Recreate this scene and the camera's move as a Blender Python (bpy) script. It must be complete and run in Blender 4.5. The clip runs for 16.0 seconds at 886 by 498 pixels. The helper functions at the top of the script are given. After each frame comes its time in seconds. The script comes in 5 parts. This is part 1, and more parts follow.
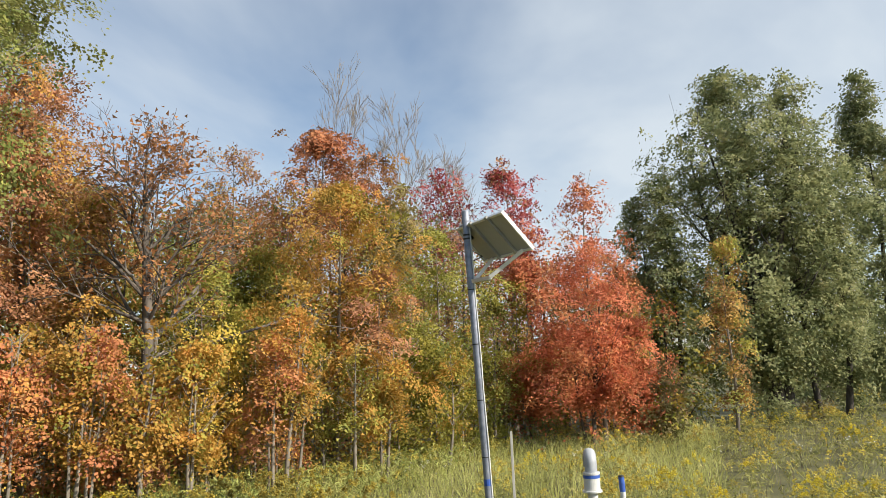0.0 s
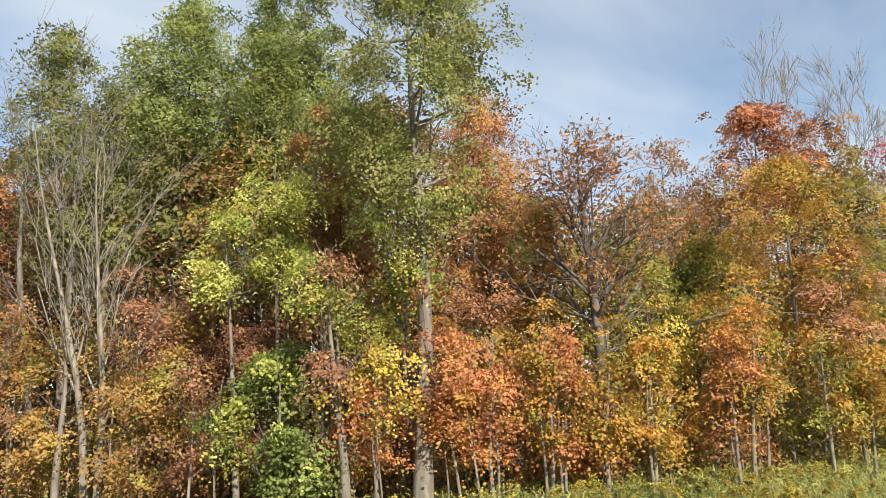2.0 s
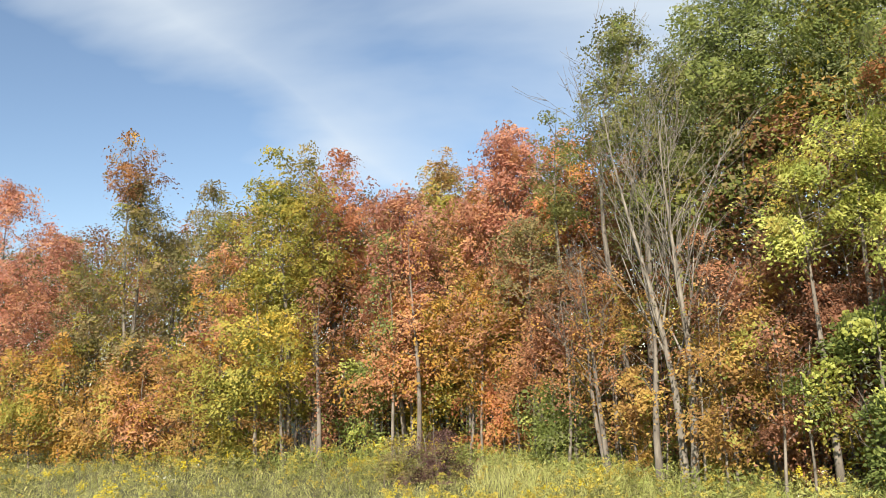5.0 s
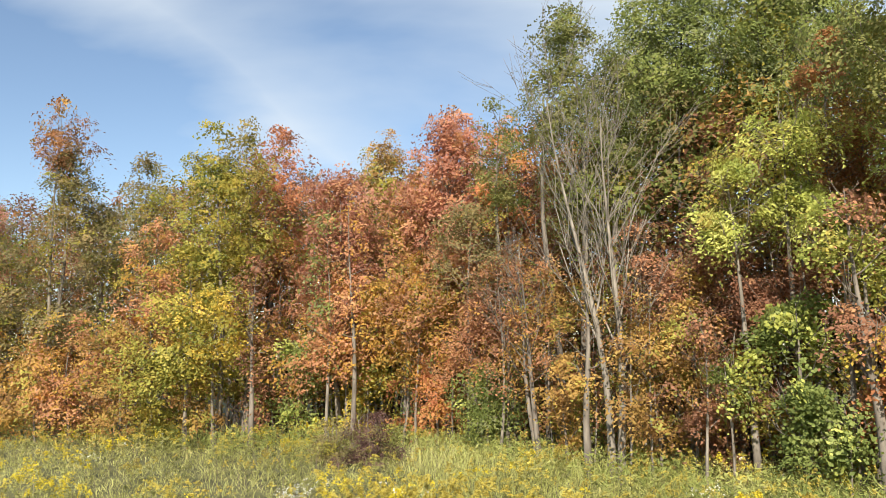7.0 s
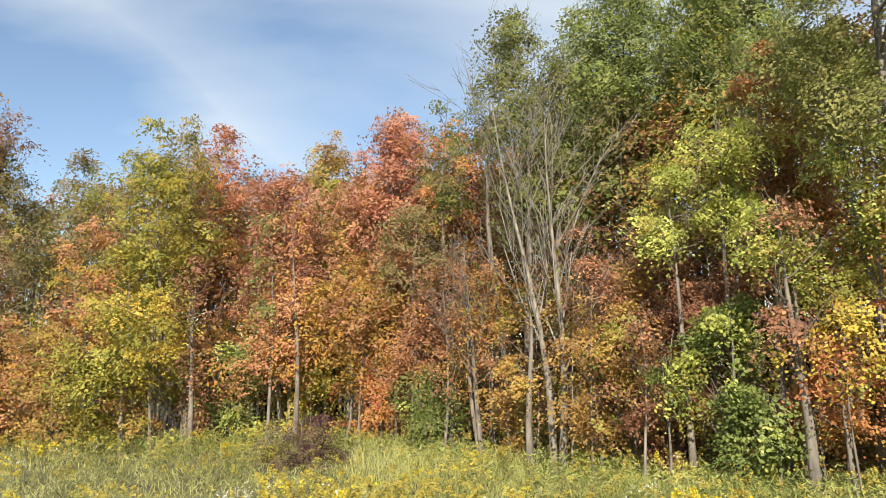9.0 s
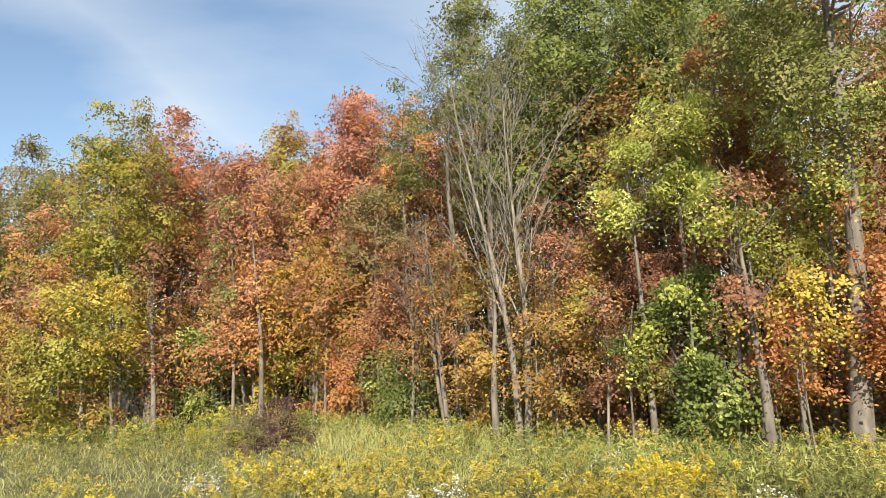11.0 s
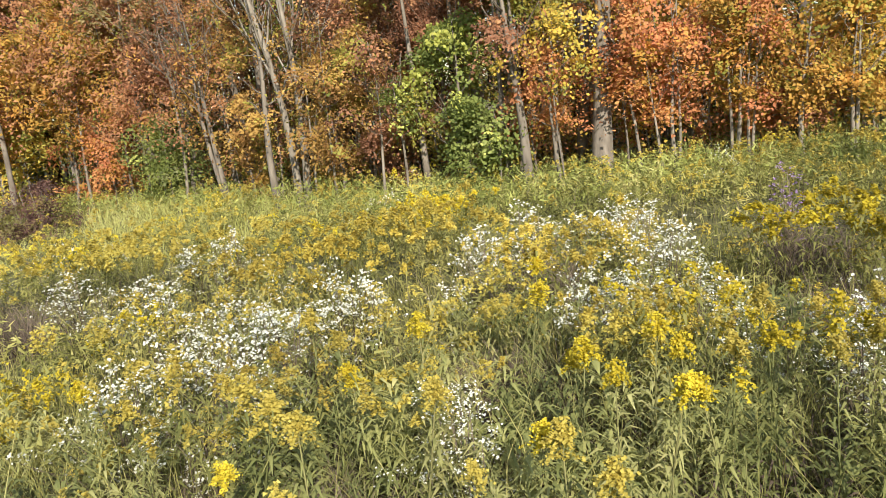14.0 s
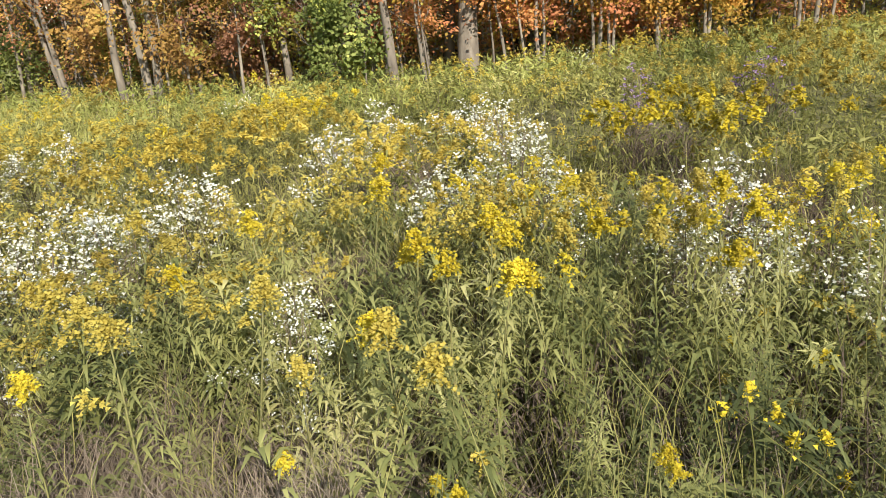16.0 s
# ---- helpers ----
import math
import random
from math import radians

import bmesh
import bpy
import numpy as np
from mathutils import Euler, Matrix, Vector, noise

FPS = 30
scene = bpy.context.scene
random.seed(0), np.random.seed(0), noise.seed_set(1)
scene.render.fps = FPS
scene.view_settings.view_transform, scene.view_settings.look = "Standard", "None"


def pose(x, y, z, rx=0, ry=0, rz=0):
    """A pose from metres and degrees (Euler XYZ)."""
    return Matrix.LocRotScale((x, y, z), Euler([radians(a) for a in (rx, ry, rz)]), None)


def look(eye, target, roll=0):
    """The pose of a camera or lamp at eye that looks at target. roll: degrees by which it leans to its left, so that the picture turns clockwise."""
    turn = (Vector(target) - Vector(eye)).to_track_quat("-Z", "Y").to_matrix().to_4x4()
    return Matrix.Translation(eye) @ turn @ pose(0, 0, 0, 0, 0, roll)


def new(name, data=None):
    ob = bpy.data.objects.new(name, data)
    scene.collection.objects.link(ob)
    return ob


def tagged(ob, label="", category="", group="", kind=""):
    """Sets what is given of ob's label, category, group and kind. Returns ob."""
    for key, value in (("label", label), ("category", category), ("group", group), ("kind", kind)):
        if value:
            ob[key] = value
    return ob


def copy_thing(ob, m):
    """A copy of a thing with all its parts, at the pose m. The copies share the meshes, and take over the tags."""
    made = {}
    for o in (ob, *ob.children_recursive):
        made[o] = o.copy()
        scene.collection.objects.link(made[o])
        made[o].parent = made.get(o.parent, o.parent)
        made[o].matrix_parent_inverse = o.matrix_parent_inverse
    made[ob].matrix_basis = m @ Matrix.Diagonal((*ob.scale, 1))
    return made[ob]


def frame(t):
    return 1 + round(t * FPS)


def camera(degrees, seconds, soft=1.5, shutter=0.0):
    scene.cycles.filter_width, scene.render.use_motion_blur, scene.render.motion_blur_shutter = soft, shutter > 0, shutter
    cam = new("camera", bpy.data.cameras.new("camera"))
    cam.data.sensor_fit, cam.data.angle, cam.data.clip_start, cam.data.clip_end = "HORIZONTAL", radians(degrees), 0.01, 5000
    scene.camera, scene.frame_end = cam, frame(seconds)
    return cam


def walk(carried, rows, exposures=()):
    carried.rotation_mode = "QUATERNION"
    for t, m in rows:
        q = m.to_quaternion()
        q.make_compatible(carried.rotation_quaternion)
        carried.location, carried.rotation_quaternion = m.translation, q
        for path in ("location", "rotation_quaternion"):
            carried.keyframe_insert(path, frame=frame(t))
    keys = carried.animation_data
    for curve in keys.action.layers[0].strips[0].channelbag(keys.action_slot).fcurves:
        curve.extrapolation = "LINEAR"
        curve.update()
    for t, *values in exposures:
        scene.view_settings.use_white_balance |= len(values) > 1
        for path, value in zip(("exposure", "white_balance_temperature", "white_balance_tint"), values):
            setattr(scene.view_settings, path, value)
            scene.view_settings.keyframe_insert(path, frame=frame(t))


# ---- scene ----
cam = camera(60.79, 16.0, soft=0.8)


EYE, EYE0 = 2.25, 2.2  # height of the eye over the field, on the way and at its start


def aim(az, pitch, roll=0, eye=(0, 0, EYE)):
    """Camera pose from compass-like angles: az to the left of +y, pitch up, roll to the left."""
    a, p = radians(az), radians(pitch)
    d = Vector((-math.sin(a) * math.cos(p), math.cos(a) * math.cos(p), math.sin(p)))
    return look(eye, Vector(eye) + d * 10, roll)


walk(cam, [
    (0, aim(-71.02, 8.63, -2.63, (0.000, 0.000, 2.200))),
    (0.5, aim(-65.36, 8.87, -3.03, (0.001, 0.008, 2.204))),
    (1, aim(-57.44, 9.16, -3.25, (0.003, 0.032, 2.210))),
    (1.5, aim(-48.19, 9.56, -3.60, (0.001, 0.047, 2.219))),
    (2, aim(-38.57, 9.99, -4.00, (-0.004, 0.055, 2.222))),
    (2.5, aim(-28.94, 10.32, -3.92, (-0.004, 0.061, 2.228))),
    (3, aim(-19.77, 10.49, -3.96, (-0.005, 0.062, 2.236))),
    (3.5, aim(-11.13, 10.38, -3.62, (0.001, 0.065, 2.246))),
    (4, aim(-3.76, 10.11, -3.32, (0.005, 0.072, 2.257))),
    (4.5, aim(1.82, 9.85, -3.04, (0.007, 0.071, 2.265))),
    (4.7, aim(3.50, 9.74, -3.02, (0.007, 0.071, 2.267))),
    (6.8, aim(0.15, 8.19, -1.80, (-0.004, 0.064, 2.271))),
    (7, aim(-1.08, 8.07, -1.73, (-0.005, 0.060, 2.269))),
    (7.5, aim(-3.48, 7.84, -1.87, (-0.007, 0.053, 2.257))),
    (8, aim(-4.64, 7.87, -1.81, (-0.009, 0.049, 2.245))),
    (8.5, aim(-5.05, 8.08, -1.88, (-0.009, 0.041, 2.235))),
    (8.7, aim(-5.13, 8.22, -1.83, (-0.009, 0.039, 2.233))),
    (10.8, aim(-7.72, 7.21, -3.42, (-0.014, 0.037, 2.232))),
    (11, aim(-8.18, 6.43, -3.71, (-0.027, 0.027, 2.232))),
    (11.5, aim(-9.68, 3.53, -4.88, (-0.091, -0.006, 2.239))),
    (12, aim(-11.42, -0.06, -5.86, (-0.101, -0.007, 2.143))),
    (12.5, aim(-13.78, -4.20, -7.03, (-0.092, -0.016, 2.085))),
    (13, aim(-16.61, -7.86, -7.67, (-0.054, -0.022, 2.034))),
    (13.5, aim(-19.68, -10.67, -7.90, (0.009, -0.008, 2.007))),
    (14, aim(-22.62, -12.45, -7.71, (0.081, -0.003, 1.983))),
    (14.5, aim(-25.28, -14.04, -7.43, (0.156, 0.015, 1.952))),
    (15, aim(-27.59, -15.94, -7.23, (0.193, -0.015, 1.930))),
    (15.5, aim(-29.52, -18.26, -7.02, (0.250, -0.021, 1.907))),
    (16, aim(-31.17, -20.22, -6.50, (0.270, -0.014, 1.864))),
], exposures=[(0, 0.60), (0.5, 0.62), (1, 0.67), (1.5, 0.72), (2, 0.76), (3, 0.77), (16, 0.77)])

# ---- world, sun ----
SUN_AZ, SUN_EL = -188.0, 33.0
world = bpy.data.worlds.new("world")
scene.world = world
world.use_nodes = True
wn, wl = world.node_tree.nodes, world.node_tree.links
wn.clear()
sky = wn.new("ShaderNodeTexSky")
sky.sky_type, sky.sun_disc = "NISHITA", False
sky.sun_elevation, sky.sun_rotation = radians(SUN_EL), radians(-SUN_AZ)
sky.air_density, sky.dust_density, sky.ozone_density = 1.0, 0.3, 0.8
coord = wn.new("ShaderNodeTexCoord")
sep = wn.new("ShaderNodeSeparateXYZ")
wl.new(coord.outputs["Generated"], sep.inputs[0])


def wmath(op, a, b=None):
    n = wn.new("ShaderNodeMath")
    n.operation = op
    for i, v in enumerate((a, b)):
        if v is None:
            continue
        if isinstance(v, (int, float)):
            n.inputs[i].default_value = v
        else:
            wl.new(v, n.inputs[i])
    return n.outputs[0]


# high thin cloud on a flat layer, drawn out along one direction
zz = wmath("ADD", wmath("MAXIMUM", sep.outputs[2], 0.0), 0.18)
comb = wn.new("ShaderNodeCombineXYZ")
wl.new(wmath("DIVIDE", sep.outputs[0], zz), comb.inputs[0])
wl.new(wmath("DIVIDE", sep.outputs[1], zz), comb.inputs[1])
mapping = wn.new("ShaderNodeMapping")
mapping.inputs["Rotation"].default_value = (0, 0, radians(62))
mapping.inputs["Scale"].default_value = (0.7, 1.35, 1)
mapping.inputs["Location"].default_value = (1.7, 0.6, 0)
wl.new(comb.outputs[0], mapping.inputs[0])
cl = wn.new("ShaderNodeTexNoise")
cl.inputs["Scale"].default_value, cl.inputs["Detail"].default_value = 0.75, 6
cl.inputs["Roughness"].default_value, cl.inputs["Distortion"].default_value = 0.5, 0.35
wl.new(mapping.outputs[0], cl.inputs["Vector"])
ramp = wn.new("ShaderNodeValToRGB")
ramp.color_ramp.elements[0].position, ramp.color_ramp.elements[0].color = 0.45, (0, 0, 0, 1)
ramp.color_ramp.elements[1].position, ramp.color_ramp.elements[1].color = 0.72, (0.85, 0.85, 0.85, 1)
# the cloud thickens towards one side of the sky and overhead
bias = wmath("ADD", wmath("MULTIPLY", sep.outputs[0], 0.21), wmath("MULTIPLY", sep.outputs[2], 0.22))
# one long soft streak across the layer
across = wmath("SUBTRACT", wmath("MULTIPLY", comb.inputs[0].links[0].from_socket, 0.949), wmath("MULTIPLY", comb.inputs[1].links[0].from_socket, 0.316))
drift = wmath("ADD", across, wmath("ADD", wmath("MULTIPLY", cl.outputs[0], 0.35), 0.95 - 0.175))
streak = wmath("POWER", wmath("MAXIMUM", wmath("SUBTRACT", 1.0, wmath("MULTIPLY", wmath("ABSOLUTE", drift), 3.0)), 0.0), 1.3)
bias = wmath("ADD", bias, wmath("MULTIPLY", streak, 0.19))
wl.new(wmath("ADD", cl.outputs[0], wmath("SUBTRACT", bias, 0.08)), ramp.inputs[0])
mixc = wn.new("ShaderNodeMix")
mixc.data_type = "RGBA"
wl.new(ramp.outputs[0], mixc.inputs["Factor"])
wl.new(sky.outputs[0], mixc.inputs["A"])
mixc.inputs["B"].default_value = (5.3, 5.8, 6.2, 1)
bg = wn.new("ShaderNodeBackground")
bg.inputs["Strength"].default_value = 0.094
wl.new(mixc.outputs["Result"], bg.inputs["Color"])
wout = wn.new("ShaderNodeOutputWorld")
wl.new(bg.outputs[0], wout.inputs["Surface"])

sun = new("sun", bpy.data.lights.new("sun", "SUN"))
sun.data.energy, sun.data.angle, sun.data.color = 5.0, radians(0.6), (1.0, 0.91, 0.78)
_a, _e = radians(SUN_AZ), radians(SUN_EL)
sun.matrix_world = look((-math.sin(_a) * math.cos(_e) * 60, math.cos(_a) * math.cos(_e) * 60, math.sin(_e) * 60), (0, 0, 0))


# ---- materials ----
def nodes_of(name):
    m = bpy.data.materials.new(name)
    m.use_nodes = True
    m.node_tree.nodes.clear()
    return m, m.node_tree.nodes, m.node_tree.links


def ramp_node(n, stops):
    r = n.new("ShaderNodeValToRGB")
    el = r.color_ramp.elements
    while len(el) < len(stops):
        el.new(0.5)
    for e, (p, c) in zip(el, stops):
        e.position, e.color = p, (*c, 1)
    return r


def leaf_material(name, colors, translucent=0.4, clump=1.9, gain=1.04, tint=0.94, gloss=0.12):
    """Leaves: every leaf its own tint, drifting in patches through the crown, light shining through."""
    m, n, l = nodes_of(name)
    geo, tex, obj = n.new("ShaderNodeNewGeometry"), n.new("ShaderNodeTexNoise"), n.new("ShaderNodeObjectInfo")
    tex.inputs["Scale"].default_value, tex.inputs["Detail"].default_value = clump, 3
    l.new(geo.outputs["Position"], tex.inputs["Vector"])
    mx = n.new("ShaderNodeMath")
    mx.operation = "MULTIPLY_ADD"
    l.new(geo.outputs["Random Per Island"], mx.inputs[0])
    mx.inputs[1].default_value = 0.24
    sub = n.new("ShaderNodeMath")
    sub.operation = "MULTIPLY_ADD"
    l.new(tex.outputs[0], sub.inputs[0])
    sub.inputs[1].default_value, sub.inputs[2].default_value = 2.1, -0.67
    l.new(sub.outputs[0], mx.inputs[2])
    k = len(colors)
    r = ramp_node(n, [(i / (k - 1), c) for i, c in enumerate(colors)])
    l.new(mx.outputs[0], r.inputs[0])
    hsv = n.new("ShaderNodeHueSaturation")
    l.new(r.outputs[0], hsv.inputs["Color"])
    val = n.new("ShaderNodeMath")
    val.operation = "MULTIPLY_ADD"
    l.new(obj.outputs["Random"], val.inputs[0])
    val.inputs[1].default_value, val.inputs[2].default_value = 0.3, gain
    l.new(val.outputs[0], hsv.inputs["Value"])
    hsv.inputs["Saturation"].default_value = tint
    p = n.new("ShaderNodeBsdfPrincipled")
    p.inputs["Roughness"].default_value = 0.5
    p.inputs["Specular IOR Level"].default_value = gloss
    l.new(hsv.outputs[0], p.inputs["Base Color"])
    tr = n.new("ShaderNodeBsdfTranslucent")
    l.new(hsv.outputs[0], tr.inputs["Color"])
    mix = n.new("ShaderNodeMixShader")
    mix.inputs[0].default_value = translucent
    l.new(p.outputs[0], mix.inputs[1])
    l.new(tr.outputs[0], mix.inputs[2])
    out = n.new("ShaderNodeOutputMaterial")
    l.new(mix.outputs[0], out.inputs[0])
    return m


def solid(name, stops, scale=8.0, rough=0.8, metal=0.0, bump=0.0, stretch=(1, 1, 1), detail=5):
    """A surface whose colour drifts between the stops, with fine relief."""
    m, n, l = nodes_of(name)
    tc, mp, tex = n.new("ShaderNodeTexCoord"), n.new("ShaderNodeMapping"), n.new("ShaderNodeTexNoise")
    mp.inputs["Scale"].default_value = stretch
    tex.inputs["Scale"].default_value, tex.inputs["Detail"].default_value = scale, detail
    l.new(tc.outputs["Object"], mp.inputs[0])
    l.new(mp.outputs[0], tex.inputs["Vector"])
    k = len(stops)
    r = ramp_node(n, [(0.3 + 0.4 * i / max(k - 1, 1), c) for i, c in enumerate(stops)])
    l.new(tex.outputs[0], r.inputs[0])
    p = n.new("ShaderNodeBsdfPrincipled")
    p.inputs["Roughness"].default_value, p.inputs["Metallic"].default_value = rough, metal
    l.new(r.outputs[0], p.inputs["Base Color"])
    if bump:
        b = n.new("ShaderNodeBump")
        b.inputs["Strength"].default_value, b.inputs["Distance"].default_value = bump, 0.02
        l.new(tex.outputs[0], b.inputs["Height"])
        l.new(b.outputs[0], p.inputs["Normal"])
    out = n.new("ShaderNodeOutputMaterial")
    l.new(p.outputs[0], out.inputs[0])
    return m


LEAF = {
    "willow": leaf_material("leaf_willow", [(0.074, 0.096, 0.037), (0.150, 0.172, 0.068), (0.245, 0.255, 0.108), (0.360, 0.335, 0.155)]),
    "green": leaf_material("leaf_green", [(0.076, 0.104, 0.027), (0.138, 0.172, 0.040), (0.222, 0.252, 0.056), (0.345, 0.352, 0.090)]),
    "leaf_green": leaf_material("leaf_fresh_green", [(0.075, 0.10, 0.026), (0.135, 0.172, 0.040), (0.225, 0.265, 0.066), (0.36, 0.39, 0.12)]),
    "lime": leaf_material("leaf_lime", [(0.170, 0.205, 0.044), (0.310, 0.350, 0.064), (0.480, 0.495, 0.105), (0.630, 0.605, 0.170)]),
    "lime_green": leaf_material("leaf_lime_green", [(0.102, 0.118, 0.025), (0.182, 0.196, 0.034), (0.295, 0.280, 0.047), (0.435, 0.378, 0.068)]),
    "yellow_green": leaf_material("leaf_yellow_green", [(0.140, 0.170, 0.035), (0.250, 0.260, 0.050), (0.380, 0.340, 0.060), (0.480, 0.380, 0.080)]),
    "green_gold": leaf_material("leaf_green_gold", [(0.100, 0.125, 0.026), (0.200, 0.200, 0.030), (0.335, 0.275, 0.036), (0.470, 0.330, 0.050)]),
    "olive": leaf_material("leaf_olive", [(0.100, 0.096, 0.038), (0.170, 0.150, 0.056), (0.250, 0.196, 0.078), (0.330, 0.230, 0.100)]),
    "olive_green": leaf_material("leaf_olive_green", [(0.085, 0.098, 0.030), (0.150, 0.160, 0.045), (0.230, 0.225, 0.065), (0.340, 0.310, 0.110)]),
    "olive_gold": leaf_material("leaf_olive_gold", [(0.120, 0.115, 0.030), (0.215, 0.180, 0.040), (0.320, 0.240, 0.050), (0.420, 0.290, 0.070)]),
    "rust_red": leaf_material("leaf_rust_red", [(0.200, 0.085, 0.040), (0.340, 0.130, 0.055), (0.450, 0.175, 0.070), (0.500, 0.240, 0.085)]),
    "gold": leaf_material("leaf_gold", [(0.30, 0.26, 0.04), (0.48, 0.36, 0.04), (0.60, 0.42, 0.05), (0.62, 0.44, 0.10)]),
    "gold_orange": leaf_material("leaf_gold_orange", [(0.170, 0.135, 0.026), (0.350, 0.220, 0.032), (0.490, 0.265, 0.040), (0.530, 0.215, 0.042)]),
    "gold_russet": leaf_material("leaf_gold_russet", [(0.140, 0.075, 0.032), (0.280, 0.150, 0.044), (0.410, 0.255, 0.055), (0.510, 0.335, 0.085)]),
    "orange_mix": leaf_material("leaf_orange_mix", [(0.215, 0.105, 0.055), (0.385, 0.172, 0.082), (0.485, 0.245, 0.105), (0.485, 0.310, 0.120)]),
    "rust": leaf_material("leaf_rust", [(0.140, 0.082, 0.036), (0.240, 0.112, 0.042), (0.330, 0.145, 0.048), (0.400, 0.190, 0.060)]),
    "russet": leaf_material("leaf_russet", [(0.120, 0.062, 0.036), (0.210, 0.100, 0.055), (0.310, 0.145, 0.078), (0.380, 0.205, 0.095)]),
    "red_orange": leaf_material("leaf_red_orange", [(0.26, 0.095, 0.042), (0.42, 0.155, 0.062), (0.52, 0.225, 0.074), (0.54, 0.30, 0.095)]),
    "red": leaf_material("leaf_red", [(0.260, 0.070, 0.036), (0.460, 0.125, 0.055), (0.560, 0.185, 0.070), (0.570, 0.265, 0.090)]),
    "pink_red": leaf_material("leaf_pink_red", [(0.240, 0.105, 0.068), (0.370, 0.155, 0.098), (0.450, 0.215, 0.128), (0.500, 0.300, 0.150)]),
    "crimson": leaf_material("leaf_crimson", [(0.14, 0.03, 0.03), (0.28, 0.05, 0.045), (0.42, 0.09, 0.08), (0.46, 0.14, 0.11)]),
    "plum": leaf_material("leaf_plum", [(0.06, 0.035, 0.035), (0.11, 0.06, 0.055), (0.18, 0.10, 0.08), (0.26, 0.18, 0.12)]),
}
BARK = {
    "grey": solid("bark_grey", [(0.09, 0.075, 0.06), (0.17, 0.145, 0.115), (0.26, 0.225, 0.18)], 9, 0.9, 0, 0.6, (1, 1, 0.25)),
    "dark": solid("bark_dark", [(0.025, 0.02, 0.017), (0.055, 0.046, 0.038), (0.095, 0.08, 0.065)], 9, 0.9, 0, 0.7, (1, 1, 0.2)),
    "grey_brown": solid("bark_grey_brown", [(0.05, 0.042, 0.035), (0.10, 0.085, 0.07), (0.17, 0.145, 0.12)], 9, 0.9, 0, 0.7, (1, 1, 0.2)),
    "pale": solid("bark_pale", [(0.11, 0.095, 0.075), (0.19, 0.165, 0.13), (0.29, 0.255, 0.205)], 11, 0.85, 0, 0.5, (1, 1, 0.3)),
}
M_STEM = leaf_material("stem_green", [(0.08, 0.09, 0.035), (0.14, 0.15, 0.055), (0.22, 0.21, 0.09), (0.30, 0.26, 0.13)], 0.25, 0.7, 1.0, 1.0)
M_WEED = leaf_material("weed_leaf", [(0.082, 0.092, 0.032), (0.175, 0.180, 0.058), (0.31, 0.30, 0.100), (0.46, 0.41, 0.175)], 0.4, 0.9, 1.0, 1.0)
M_FRESH = leaf_material("fresh_weed_leaf", [(0.062, 0.076, 0.028), (0.148, 0.165, 0.056), (0.29, 0.295, 0.108), (0.50, 0.47, 0.22)], 0.35, 1.4, 1.0, 1.0, 0.4)
M_GRASS = leaf_material("grass_blade", [(0.13, 0.135, 0.045), (0.24, 0.235, 0.075), (0.36, 0.335, 0.125), (0.48, 0.42, 0.20)], 0.4, 0.3, 1.0, 1.0)
M_DRY = leaf_material("dry_stalk", [(0.055, 0.039, 0.031), (0.108, 0.080, 0.062), (0.19, 0.150, 0.115), (0.32, 0.268, 0.205)], 0.15, 0.6, 1.0)
M_ROD = leaf_material("goldenrod_bloom", [(0.34, 0.27, 0.03), (0.47, 0.38, 0.035), (0.59, 0.48, 0.045), (0.70, 0.59, 0.07)], 0.35, 0.6, 0.9, 1.0)
M_FADED = leaf_material("goldenrod_faded", [(0.24, 0.20, 0.055), (0.37, 0.305, 0.070), (0.48, 0.40, 0.09), (0.58, 0.50, 0.13)], 0.4, 0.6, 1.0, 1.0)
M_EDGE = leaf_material("edge_weed_leaf", [(0.12, 0.145, 0.040), (0.22, 0.25, 0.072), (0.34, 0.36, 0.11), (0.47, 0.46, 0.18)], 0.4, 0.9, 1.0, 1.0)
M_OCHRE = leaf_material("goldenrod_ochre", [(0.23, 0.18, 0.052), (0.36, 0.285, 0.062), (0.48, 0.385, 0.078), (0.58, 0.48, 0.12)], 0.4, 0.6, 1.0, 1.0)
M_ASTER = leaf_material("aster_white", [(0.44, 0.45, 0.37), (0.57, 0.58, 0.50), (0.68, 0.69, 0.63), (0.76, 0.77, 0.72)], 0.3, 0.6, 1.0)
M_PURPLE = leaf_material("aster_purple", [(0.20, 0.13, 0.26), (0.30, 0.20, 0.40), (0.40, 0.28, 0.50), (0.48, 0.38, 0.56)], 0.3, 0.6, 1.0)
M_PALE = leaf_material("pale_grass", [(0.27, 0.28, 0.09), (0.41, 0.42, 0.14), (0.53, 0.53, 0.20), (0.64, 0.61, 0.29)], 0.4, 0.4, 1.0, 1.0)


# ---- ground ----
def polar(az, d, z=0.0):
    a = radians(az)
    return Vector((-math.sin(a) * d, math.cos(a) * d, z))


def ground_z(x, y):
    """Gently rolling field."""
    r = math.hypot(x, y)
    return 0.10 * noise.noise((x * 0.11, y * 0.11, 3.1)) * min(r / 6, 1) + 0.03 * noise.noise((x * 0.6, y * 0.6, 7.7))


def ground_np(x, y):
    return np.array([ground_z(a, b) for a, b in zip(x, y)])


def build(name, verts, faces, mat, parent=None, label=""):
    me = bpy.data.meshes.new(name)
    me.from_pydata([tuple(v) for v in verts], [], faces)
    me.materials.append(mat)
    ob = new(name, me)
    if parent is not None:
        ob.parent = parent
    if label:
        ob["label"] = label
    return ob


def smooth(ob):
    ob.data.polygons.foreach_set("use_smooth", np.ones(len(ob.data.polygons), bool))
    return ob


